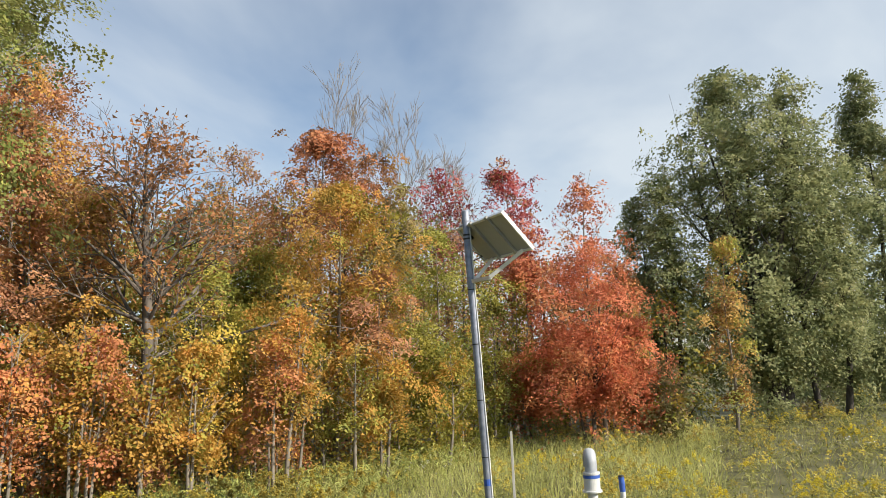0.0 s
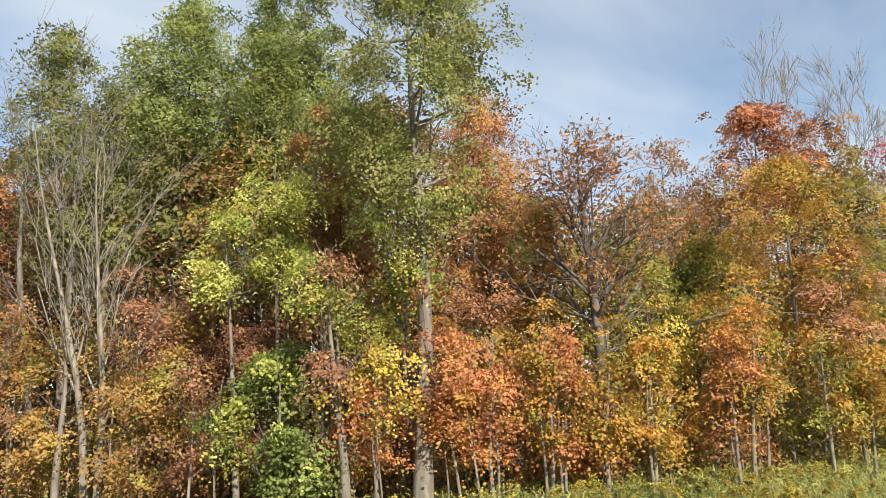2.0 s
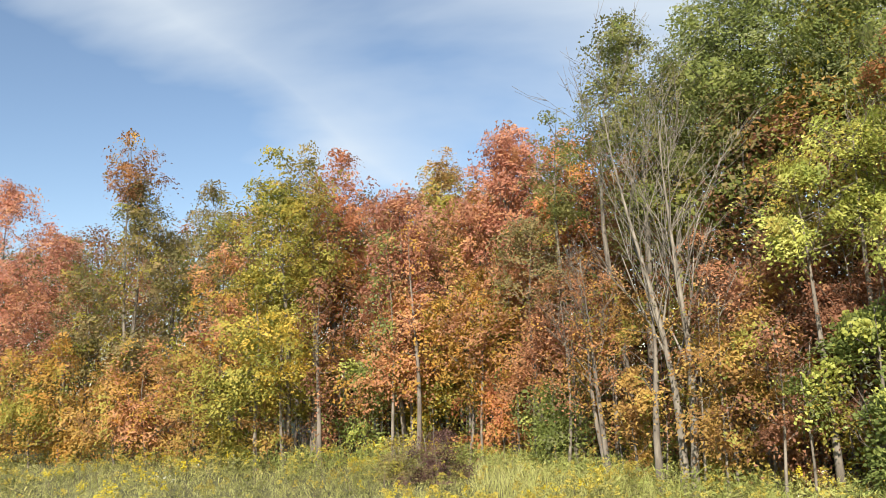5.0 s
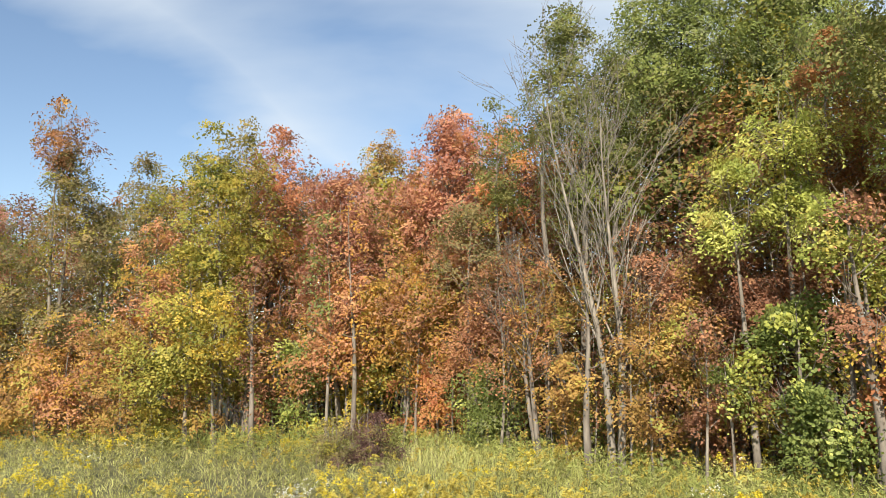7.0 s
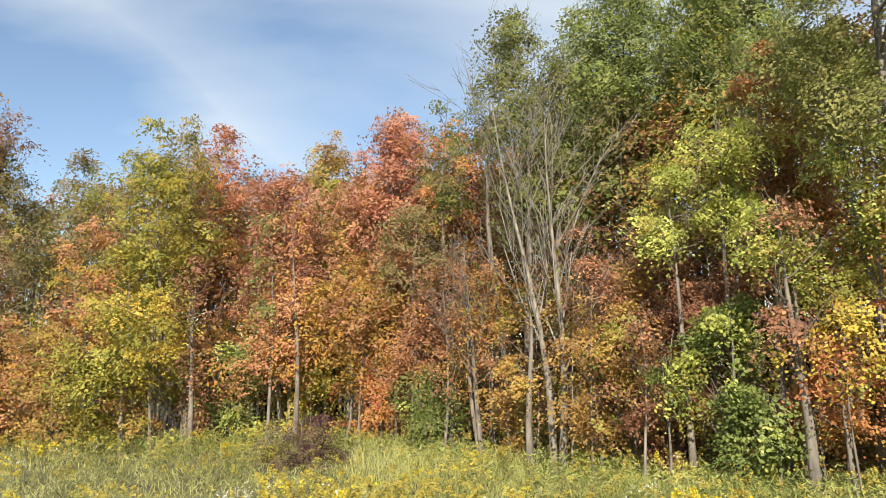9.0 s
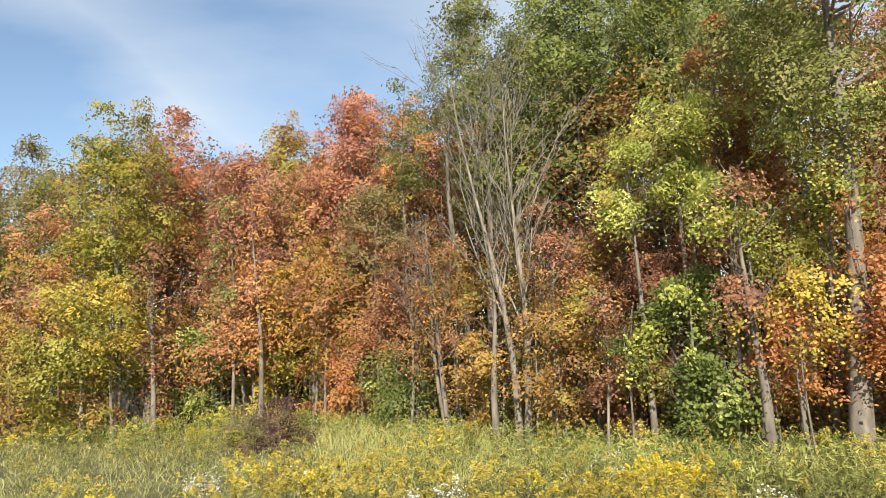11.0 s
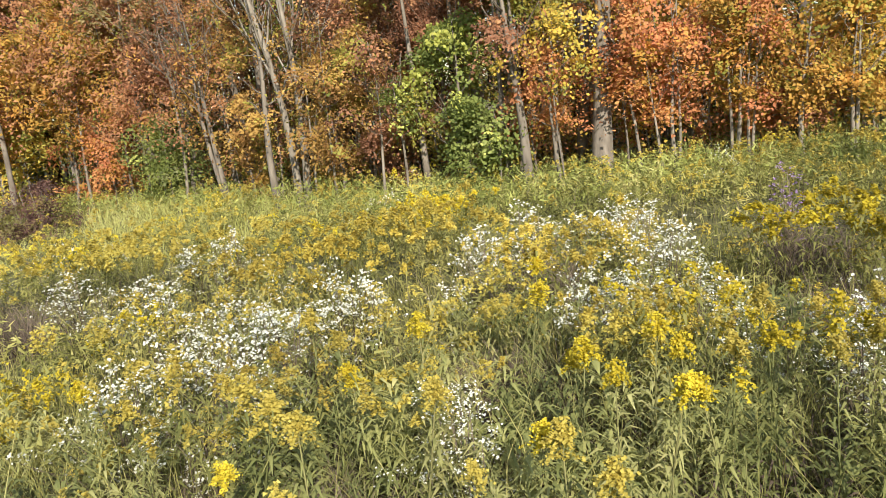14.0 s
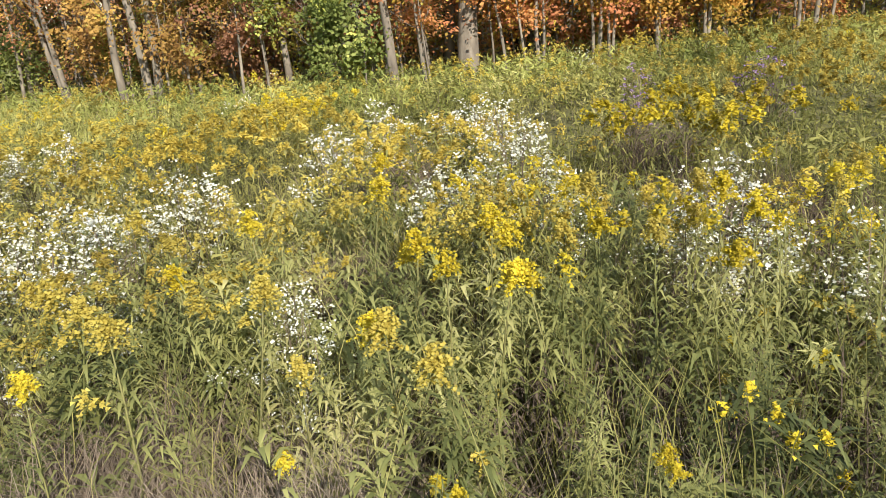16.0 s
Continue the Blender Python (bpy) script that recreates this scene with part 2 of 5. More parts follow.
def tri_mesh(name, verts, tris, mats, index=None, parent=None, label=""):
    """A large mesh of triangles from arrays."""
    me = bpy.data.meshes.new(name)
    nv, nt = len(verts), len(tris)
    me.vertices.add(nv)
    me.vertices.foreach_set("co", np.asarray(verts, np.float32).ravel())
    me.loops.add(nt * 3)
    me.loops.foreach_set("vertex_index", np.asarray(tris, np.int32).ravel())
    me.polygons.add(nt)
    me.polygons.foreach_set("loop_start", np.arange(0, nt * 3, 3, dtype=np.int32))
    for m in mats:
        me.materials.append(m)
    if index is not None:
        me.polygons.foreach_set("material_index", np.asarray(index, np.int32))
    me.update(calc_edges=True)
    me.validate()
    ob = new(name, me)
    if parent is not None:
        ob.parent = parent
    if label:
        ob["label"] = label
    return ob


M_GROUND = solid("meadow_soil", [(0.05, 0.048, 0.022), (0.095, 0.094, 0.035), (0.15, 0.142, 0.055)], 1.6, 0.95, 0, 0.5, (1, 1, 1), 9)


def make_ground():
    rings = [0.0] + [0.6 * 1.13 ** i for i in range(66)]
    seg = 96
    verts, faces = [(0, 0, ground_z(0, 0))], []
    for r in rings[1:]:
        for s in range(seg):
            a = 2 * math.pi * s / seg
            x, y = r * math.cos(a), r * math.sin(a)
            verts.append((x, y, ground_z(x, y) if r < 80 else 0))
    for s in range(seg):
        faces.append((0, 1 + s, 1 + (s + 1) % seg))
    for i in range(len(rings) - 2):
        for s in range(seg):
            a, b = 1 + i * seg + s, 1 + i * seg + (s + 1) % seg
            faces.append((a, a + seg, b + seg, b))
    tagged(smooth(build("ground", verts, faces, M_GROUND)), "rough meadow ground with soil and dead grass", "ground", kind="structure")


make_ground()


# ---- plants: shared shapes ----
def tube(V, F, path, radii, sides=6):
    """Adds a tapered tube along a path to vertex and face lists."""
    n0 = len(V)
    k = len(path)
    for i, (p, r) in enumerate(zip(path, radii)):
        d = (path[min(i + 1, k - 1)] - path[max(i - 1, 0)]).normalized()
        u = d.cross(Vector((0.31, 0.95, 0.05))).normalized()
        w = d.cross(u)
        for s in range(sides):
            a = 2 * math.pi * s / sides
            V.append(p + (u * math.cos(a) + w * math.sin(a)) * r)
    for i in range(k - 1):
        for s in range(sides):
            a, b = n0 + i * sides + s, n0 + i * sides + (s + 1) % sides
            F.append((a, b, b + sides, a + sides))
    F.append(tuple(n0 + (k - 1) * sides + s for s in range(sides)))


def unit(v):
    return v / np.maximum(np.linalg.norm(v, axis=1, keepdims=True), 1e-9)


def leaves(rng, centres, size, wide=0.36, up=0.6, droop=0.25, tilt=None):
    """Folded pointed leaves, two triangles each, round the given centres."""
    n = len(centres)
    size = size * rng.uniform(0.65, 1.3, (n, 1))
    axis = rng.normal(size=(n, 3))
    axis[:, 2] = axis[:, 2] * 0.6 - droop
    axis = unit(axis)
    nor = rng.normal(size=(n, 3))
    nor[:, 2] = np.abs(nor[:, 2]) + up
    if tilt is not None:
        nor = tilt + rng.normal(size=(n, 3)) * 0.3
        axis = unit(axis - nor * np.sum(axis * nor, 1, keepdims=True) / np.sum(nor * nor, 1, keepdims=True))
    side = unit(np.cross(axis, nor))
    nor = np.cross(side, axis)
    a, b = centres - axis * size * 0.5, centres + axis * size * 0.5
    mid = centres - nor * size * 0.08
    fold = nor * size * 0.16
    v = np.stack([a, mid + side * size * wide + fold, b, mid - side * size * wide + fold], 1).reshape(-1, 3)
    q = np.arange(n)[:, None] * 4
    t = np.concatenate([q + [0, 1, 2], q + [0, 2, 3]], 1).reshape(-1, 3)
    return v, t


def flecks(rng, centres, size, wide=0.36, up=0.6, droop=0.25, tilt=None):
    """Far leaves, one triangle each; tilt gives the way that each one's spray faces."""
    n = len(centres)
    size = size * rng.uniform(0.65, 1.3, (n, 1))
    axis = rng.normal(size=(n, 3))
    axis[:, 2] = axis[:, 2] * 0.6 - droop
    axis = unit(axis)
    nor = rng.normal(size=(n, 3))
    nor[:, 2] = np.abs(nor[:, 2]) + up
    if tilt is not None:
        nor = tilt + rng.normal(size=(n, 3)) * 0.27
        axis = unit(axis - nor * np.sum(axis * nor, 1, keepdims=True) / np.sum(nor * nor, 1, keepdims=True))
    side = unit(np.cross(axis, nor))
    v = np.stack([centres - axis * size * 0.45 + side * size * wide, centres - axis * size * 0.3 - side * size * wide, centres + axis * size * 0.65], 1).reshape(-1, 3)
    return v, np.arange(3 * n).reshape(-1, 3)


# the second colour that a crown carries here and there
SECOND = {"willow": "willow", "green": "willow", "lime": "yellow_green", "yellow_green": "green_gold", "green_gold": "yellow_green", "olive": "green_gold", "gold": "yellow_green", "gold_orange": "green_gold",
          "gold_russet": "yellow_green", "orange_mix": "gold_orange", "rust": "gold_orange", "russet": "orange_mix", "red_orange": "gold_orange", "red": "red_orange", "pink_red": "orange_mix", "crimson": "rust", "lime_green": "yellow_green",
          "plum": "olive", "leaf_green": "lime", "olive_green": "green", "olive_gold": "green_gold", "rust_red": "rust"}
PALETTE_WORDS = {
    "willow": "grey-green", "leaf_green": "fresh green", "green": "deep green", "lime": "pale lime-green", "lime_green": "lime and yellow-green", "yellow_green": "yellow-green", "green_gold": "green turning gold",
    "olive": "dull olive", "gold": "bright yellow", "gold_orange": "golden orange", "gold_russet": "yellow and brown", "orange_mix": "orange",
    "rust": "rust-brown", "russet": "dark russet", "red_orange": "red-orange", "red": "bright red", "pink_red": "pinkish red", "crimson": "crimson", "plum": "plum-brown",
    "olive_green": "olive-green", "olive_gold": "olive and gold", "rust_red": "rust-red",
}


def profile(u):
    """Half-width of a crown from its foot (0) to its top (1)."""
    if u < 0.4:
        return 0.6 + 0.4 * (u / 0.4) ** 0.7
    return max(1 - ((u - 0.4) / 0.6) ** 2.2, 0.0) ** 0.6


SEED = [100]


def tree(az, d, h, lo, w, pal, n=5000, leaf=0.10, trunk=0.07, stems=1, bare=0.0, bark="grey", lean=0.0, off=0.0, fan=0.0, upswept=0.0, leafy=1.0, twigs=True, name="tree", label="", group="trees of the wood"):
    """A tree: tapered stems, limbs that fork, twigs, and a crown of leaf clumps."""
    SEED[0] += 1
    rng = np.random.default_rng(SEED[0])
    foot = polar(az, d)
    foot.z = ground_z(foot.x, foot.y) - 0.05
    across = polar(az - 90, 1)
    top = bpy.data.objects.new(name, None)
    scene.collection.objects.link(top)
    top.location = foot
    words = PALETTE_WORDS[pal]
    kind = "tall" if h > 7 else "young" if h > 3.5 else "small"
    if not label:
        label = (f"{kind} leafless tree with fine grey twigs" if n == 0 else f"{kind} half-bare tree with thin {words} autumn leaves" if bare > 0.3
                 else f"{kind} broadleaf tree with {words} autumn foliage")
    tagged(top, label, "tree", group)
    V, F = [], []
    TV, TF = [], []
    tips = []
    big = h > 4.5 and d < 18
    gold = 2.39996

    def centre(z):
        """The middle of the crown at a height."""
        return across * (lean * z - off * max(z / h - 0.15, 0) ** 0.8)

    phase = rng.uniform(0, 6.28)
    for s in range(stems):
        sa = phase + s * 6.28 / max(stems, 1)
        out = 0.0 if stems == 1 else w * rng.uniform(0.15, 0.3) * (0.3 if stems == 2 else 1.0)
        path, rad = [], []
        r0 = trunk * (1.0 if stems == 1 else rng.uniform(0.65, 1.0))
        wob = rng.uniform(-1, 1, (2, 3)) * 0.035 * h
        for i in range(9):
            u = i / 8
            p = Vector((math.cos(sa) * out * u ** 0.8, math.sin(sa) * out * u ** 0.8, h * (0.93 if stems == 1 else 0.84) * u))
            p += Vector(wob[0]) * math.sin(u * 3.1) + Vector(wob[1]) * math.sin(u * 6.3) * 0.4
            p -= across * (off * max(u - 0.15, 0) ** 0.8)
            p += across * (lean * u * h + fan * (s - (stems - 1) / 2) * u * h)
            if stems > 1:
                p += Vector((math.cos(sa), math.sin(sa), 0)) * trunk * 0.8
            path.append(p)
            rad.append(max(r0 * (1 - u) ** 0.85 * (1.25 if i == 0 else 1), 0.007))
        path[0].z = -0.1
        tube(V, F, path, rad, 8)
        nl = max(5, int((9 + 1.3 * h) * (1 + 0.6 * bare) / stems ** 0.5))
        for j in range(nl):
            u = (j + rng.uniform(0, 1)) / nl
            z1 = lo + (h - lo) * min(u, 0.97)
            reach = profile(u) * w * rng.uniform(0.62, 1.05)
            z0 = max(z1 - reach * (rng.uniform(0.35, 0.9) + 1.5 * upswept), lo * 0.8, 0.25 * z1)
            k = min(z0 / (h * 0.93), 0.98) * 8
            i0 = int(k)
            start = path[i0].lerp(path[min(i0 + 1, 8)], k - i0)
            a = phase + j * gold + rng.uniform(-0.4, 0.4)
            ks = min(z1 / (h * 0.93), 0.999) * 8
            own = path[int(ks)].lerp(path[int(ks) + 1], ks - int(ks))
            cx = centre(z1).lerp(own, 0.6 if stems > 1 else 0.3)
            if stems > 1:
                reach *= 0.72
            end = Vector((cx.x + math.cos(a) * reach, cx.y + math.sin(a) * reach, z1 + rng.uniform(-0.1, 0.15)))
            mid = start.lerp(end, 0.5) + Vector(rng.uniform(-0.1, 0.1, 3)) * reach - Vector((0, 0, 0.12 * reach))
            rl = max(rad[i0] * rng.uniform(0.3, 0.5) * (0.55 if bare > 0.3 else 1.0), 0.009)
            lp = [start, start.lerp(mid, 0.5) + Vector((0, 0, -0.02)), mid, mid.lerp(end, 0.55) + Vector(rng.uniform(-0.05, 0.05, 3)) * reach, end]
            if big:
                TV, TF = [], []
            tube(TV, TF, lp, [rl, rl * 0.8, rl * 0.6, rl * 0.42, 0.005], 5 if big else 3)
            tips.append(end)
            tips.append(mid.lerp(end, 0.5))
            nt = (2 if d < 20 else 1) + int(9 * bare) if twigs else 0
            for q in range(nt):
                f = rng.uniform(0.3, 0.95)
                b0 = mid.lerp(end, (f - 0.5) * 2) if f > 0.5 else start.lerp(mid, f * 2)
                dv = Vector(rng.normal(size=3))
                dv.z = abs(dv.z) * 0.8 + 0.25 + 1.6 * upswept
                dv = (dv.normalized() + (end - start).normalized() * 0.7).normalized()
                ln = reach * rng.uniform(0.3, 0.65)
                b1 = b0 + dv * ln
                tube(TV, TF, [b0, b0.lerp(b1, 0.5) + Vector(rng.uniform(-0.06, 0.06, 3)) * ln, b1], [rl * 0.4, rl * 0.25, 0.004], 3)
                tips.append(b1)
                if bare > 0.3:
                    for _ in range(3):
                        c0 = b0.lerp(b1, rng.uniform(0.3, 1))
                        dw = (dv + Vector(rng.normal(size=3)) * 0.6 + Vector((0, 0, 0.3 + upswept))).normalized()
                        tube(TV, TF, [c0, c0 + dw * ln * rng.uniform(0.4, 0.8)], [0.007, 0.003], 3)
            if big:
                smooth(build("limb", TV, TF, BARK[bark], top))
    smooth(build("trunk", V, F, BARK[bark], top))
    if not big:
        tagged(smooth(build("branchwork", TV, TF, BARK[bark], top)), kind="stuff")
    if n:
        n = int(n * (1.75 if d < 20 else 1.5)) if twigs else n
        # boughs reach out to an uneven crown; sprays of leaves lie along their outer halves
        cs = [p for p in tips if p.z < lo + (h - lo) * leafy and (bare > 0.3 or rng.uniform() < (0.2 if d < 16 else 0.45))]
        if bare <= 0.3:
            for j in range(int(min(max((5.5 if d < 16 else 8.5) * w * (h - lo), 7), 260))):
                u = min(rng.uniform(-0.1, 1.02), 0.99)
                a = phase + j * gold + rng.uniform(-0.5, 0.5)
                uneven = 1.0 + 0.7 * noise.noise((math.cos(a) * 1.1, math.sin(a) * 1.1, u * (h - lo) * 0.8 + SEED[0] * 3.7))
                rr = max(profile(max(u, 0.0)) * (1 if u > 0 else 0.7), 0.22) * w * uneven * rng.uniform(0.15, 1.0) ** 0.6 * (1.5 if j % 5 == 0 else 1.0)
                z = max(lo + (h - lo) * u * (0.96 + 0.06 * math.sin(3 * a + SEED[0])) + rng.normal() * 0.04 * (h - lo), 0.3)
                cx, z0 = centre(z), max(z - rr * rng.uniform(0.3, 0.9), lo * 0.7)
                end = Vector((cx.x + math.cos(a) * rr, cx.y + math.sin(a) * rr, z))
                root = Vector((centre(z0).x, centre(z0).y, z0))
                wide = (0.09 if d < 16 else 0.12) + 0.12 * min(rr, 1.8)
                for _ in range(8):
                    side = Vector(rng.normal(size=3)) * wide
                    side.z *= 0.4
                    b = end.lerp(root, rng.uniform(0.0, 0.5)) + side
                    b.z -= 1.2 * (side.x ** 2 + side.y ** 2) + 0.1 * wide
                    cs.append(b)
        cs = np.array([tuple(p) for p in cs])
        k = len(cs)
        size = rng.uniform(0.07, 0.17, k) * (1.0 if d < 16 or d > 18.6 else 1.1) * (0.75 + 0.3 * min(w, 1.8)) * (leaf / 0.1) ** 0.5
        weight = size ** 2 * rng.uniform(0.5, 1.5, k)
        pick = rng.choice(k, n, p=weight / weight.sum())
        face = rng.normal(size=(k, 3)) * 0.5 + np.array([0, 0, 0.6])
        outward = cs - np.array([tuple(centre(z)) for z in cs[:, 2]])
        outward[:, 2] = 0
        face = unit(face + unit(outward) * 0.6)
        q = rng.normal(size=(n, 3))
        f = face[pick]
        q -= f * np.sum(q * f, 1, keepdims=True) * 0.7
        q[:, 2] -= 0.22 * np.sum(q * q, 1)
        pts = cs[pick] + q * size[pick][:, None]
        pts[:, 2] = np.maximum(pts[:, 2], 0.15)
        other = (rng.uniform(0, 1, k) < 0.2)[pick]
        order = np.argsort(other, kind="stable")
        make = leaves if d < 13 and twigs else flecks
        v, t = make(rng, pts[order], leaf * ((0.6 if d < 18.6 else 0.82) if twigs else 0.84), tilt=f[order])
        tagged(tri_mesh("crown", v, t, [LEAF[pal], LEAF[SECOND[pal]]], np.repeat(other[order], len(t) // n), top), kind="stuff")
    return top


def stem(az, d, h, r, lean, pal, n):
    """A slender young tree at the wood's edge, leaves along its upper half."""
    return tree(az, d, h, h * 0.42, 0.32 + 0.07 * h, pal, n=n, trunk=r * 1.15, lean=lean, bark="pale" if r < 0.05 else "grey", group="saplings along the edge",
                label=f"slender sapling with a bare pale trunk and {PALETTE_WORDS[pal]} leaves")


def bare_tree(az, d, h, leans, trunk, spread, bark="grey", fork=0.3, depth=3, pal="", n=0, label="", group="bare trees", reach=(0.16, 0.30), boughs=()):
    """A leafless or nearly leafless tree: stems that fork and fork again into fine twigs."""
    SEED[0] += 1
    rng = np.random.default_rng(SEED[0])
    foot = polar(az, d)
    foot.z = ground_z(foot.x, foot.y) - 0.05
    across, deep = polar(az - 90, 1), polar(az, 1)
    top = new("bare_tree", None)
    top.location = foot
    tagged(top, label, "tree", group)
    ends = []

    def grow(V, F, p, way, ln, r, level):
        mid = p + way * ln * 0.5 + Vector(rng.normal(size=3)) * ln * 0.03
        bent = (way + Vector(rng.normal(size=3)) * 0.12 + Vector((0, 0, 0.10))).normalized()
        end = mid + bent * ln * 0.5
        tube(V, F, [p, mid, end], [r, r * 0.72, r * 0.45 if level else 0.0035 if d < 20 else 0.006], 5 if r > 0.02 else 3)
        ends.append(end)
        if level == 0:
            return
        for _ in range(4 if level > 1 else 3):
            f = rng.uniform(0.3, 1.0)
            at = p.lerp(mid, f * 2) if f < 0.5 else mid.lerp(end, f * 2 - 1)
            side = Vector(rng.normal(size=3))
            side = (side - bent * side.dot(bent)).normalized()
            dv = (bent + side * spread * rng.uniform(0.5, 1.2)).normalized()
            grow(V, F, at, dv, ln * rng.uniform(0.45, 0.7), max(r * 0.45, 0.0045 if d < 20 else 0.008), level - 1)

    for s, lean in enumerate(leans):
        path, rad = [], []
        wob = Vector(rng.normal(size=3)) * 0.012 * h
        hs = h * (1.0 if s == 0 else rng.uniform(0.9, 1.0))
        for i in range(8):
            u = i / 7
            p = across * (lean * hs * u + (s - (len(leans) - 1) / 2) * trunk * 1.7) + deep * (0.03 * h * u * (-1) ** s) + wob * math.sin(u * 5) + Vector((0, 0, hs * 0.93 * u))
            path.append(p)
            rad.append(max(trunk * (1 - 0.93 * u) * (1.3 if i == 0 else 1.0), 0.006))
        path[0].z = -0.1
        V, F = [], []
        tube(V, F, path, rad, 9)
        smooth(build("trunk", V, F, BARK[bark], top))
        count = 17
        for j in range(count):
            u = fork + (0.97 - fork) * (j + rng.uniform(0, 0.8)) / count
            k = u * 7
            i0 = min(int(k), 6)
            at = path[i0].lerp(path[i0 + 1], k - i0)
            a = j * 2.4 + rng.uniform(-0.5, 0.5)
            dv = (Vector((0, 0, 1)) + (across * math.cos(a) + deep * math.sin(a)) * spread * rng.uniform(0.7, 1.3)).normalized()
            V, F = [], []
            grow(V, F, at, dv, h * rng.uniform(*reach) * (1.15 - 0.45 * u), max(rad[i0] * 0.42, 0.008), depth - 1)
            smooth(build("limb", V, F, BARK[bark], top))
    for z, side, up, ln in boughs:
        V, F = [], []
        k = min(z / (h * 0.93), 0.98) * 7
        at = path[int(k)].lerp(path[int(k) + 1], k - int(k))
        grow(V, F, at, (across * side + deep * rng.uniform(-0.4, 0.2) + Vector((0, 0, up))).normalized(), ln, trunk * 0.24, depth - 2)
        smooth(build("bough", V, F, BARK[bark], top))
    if n:
        cs = np.array([tuple(p) for p in ends if p.z < h * 0.95])
        pts = cs[rng.integers(0, len(cs), n)] + rng.normal(size=(n, 3)) * np.array([0.16, 0.16, 0.10])
        v, t = flecks(rng, pts, 0.085)
        tagged(tri_mesh("crown", v, t, [LEAF[pal]], None, top), kind="stuff")
    return top


EDGE = [(-130, 60), (-100, 34), (-88, 20), (-75, 17.5), (-62, 14), (-49, 13), (-35, 12.3), (-25, 12.3), (-12, 14), (-7, 16), (4, 20.5), (15, 21.6), (28, 30), (40, 38), (60, 50)]
RISE = [(-90, 6), (-80, 7), (-75, 10), (-68, 12), (-60, 15), (-50, 15), (-43, 18), (-35, 23), (-25, 25), (-15, 22), (-10, 19), (-5, 15), (3, 14.2), (10, 14.5), (15, 15), (20, 13), (28, 11.5), (45, 9)]


def edge(az):
    """How far off the wood begins."""
    return float(np.interp(az, [e[0] for e in EDGE], [e[1] for e in EDGE]))


def rise(az):
    """How high the wood stands over the eye, in degrees."""
    return float(np.interp(az, [e[0] for e in RISE], [e[1] for e in RISE]))


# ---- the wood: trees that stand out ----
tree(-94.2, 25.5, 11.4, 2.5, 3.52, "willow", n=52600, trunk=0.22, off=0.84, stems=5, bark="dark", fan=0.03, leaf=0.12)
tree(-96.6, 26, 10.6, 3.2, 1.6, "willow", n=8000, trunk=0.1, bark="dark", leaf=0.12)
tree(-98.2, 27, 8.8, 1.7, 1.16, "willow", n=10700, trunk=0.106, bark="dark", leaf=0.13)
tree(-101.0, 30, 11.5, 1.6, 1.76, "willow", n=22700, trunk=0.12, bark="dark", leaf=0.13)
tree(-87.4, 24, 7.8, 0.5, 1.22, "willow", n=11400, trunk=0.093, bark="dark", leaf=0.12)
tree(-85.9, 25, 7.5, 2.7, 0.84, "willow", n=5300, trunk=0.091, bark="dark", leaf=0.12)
tree(-91.2, 18.5, 4.7, 1.4, 0.54, "gold_russet", n=3000, trunk=0.05, off=-0.10)
tree(-81.3, 18, 4.9, 1.8, 1.79, "red", n=14900, trunk=0.07, stems=3, bark="dark", fan=0.08)
tree(-84.6, 19, 3.1, 1.1, 0.79, "red", n=3400, trunk=0.038)
tree(-77.1, 19, 4.6, 1.2, 0.70, "red", n=4600, trunk=0.055)
tree(-82.0, 22, 7.6, 4.6, 1.12, "red", n=2400, trunk=0.091, bare=0.2)
tree(-84.3, 22, 4.7, 2.1, 0.74, "rust", n=2600, trunk=0.057)
tree(-75.8, 22, 8.2, 5.0, 0.94, "crimson", n=3900, trunk=0.099)
tree(-77.2, 22, 6.3, 4.1, 0.80, "red", n=1200, trunk=0.075, bare=0.2)
tree(-71.1, 22, 8.1, 5.6, 1.20, "crimson", n=2100, trunk=0.097, bare=0.2)
tree(-67.5, 20, 7.1, 3.0, 0.96, "olive", n=6400, trunk=0.085)
tree(-62.2, 20, 8.9, 6.5, 1.46, "rust_red", n=5700, trunk=0.107)
tree(-65.8, 21, 8.6, 5.9, 0.79, "rust", n=2800, trunk=0.103)
tree(-59.6, 18, 6.7, 4.3, 0.99, "rust", n=3800, trunk=0.08)
tree(-62.5, 15.5, 6.2, 2.8, 1.65, "gold_orange", n=9700, trunk=0.07, off=-0.25)
tree(-66.1, 15.2, 4.2, 2.7, 0.84, "orange_mix", n=2000, trunk=0.05)
tree(-70.5, 18, 5.3, 1.3, 1.02, "lime_green", n=6600, trunk=0.063)
tree(-74.3, 18, 4.4, 0.6, 0.81, "lime_green", n=5000, trunk=0.052)
tree(-68.1, 16.3, 3.3, 0.5, 0.81, "green_gold", n=3700, trunk=0.04)
tree(-71.9, 17, 2.8, 0.5, 0.84, "green_gold", n=3100, trunk=0.033)
tree(-54.5, 17, 4.6, 2.5, 1.41, "lime_green", n=4800, trunk=0.056)
tree(-58.2, 16.5, 4.2, 2.4, 1.03, "green_gold", n=3000, trunk=0.05)
tree(-52.9, 15, 4.7, 3.4, 0.78, "yellow_green", n=1700, trunk=0.056)
tree(-45.9, 15, 6.2, 3.4, 0.85, "gold_russet", n=3800, trunk=0.075)
tree(-42.8, 16.5, 8.5, 5.9, 1.36, "rust", n=5800, trunk=0.102)
tree(-40.3, 16, 7.8, 6.4, 0.73, "orange_mix", n=1600, trunk=0.093)
tree(-55.4, 17, 7.2, 4.5, 0.91, "rust", n=2200, trunk=0.087, bare=0.5)
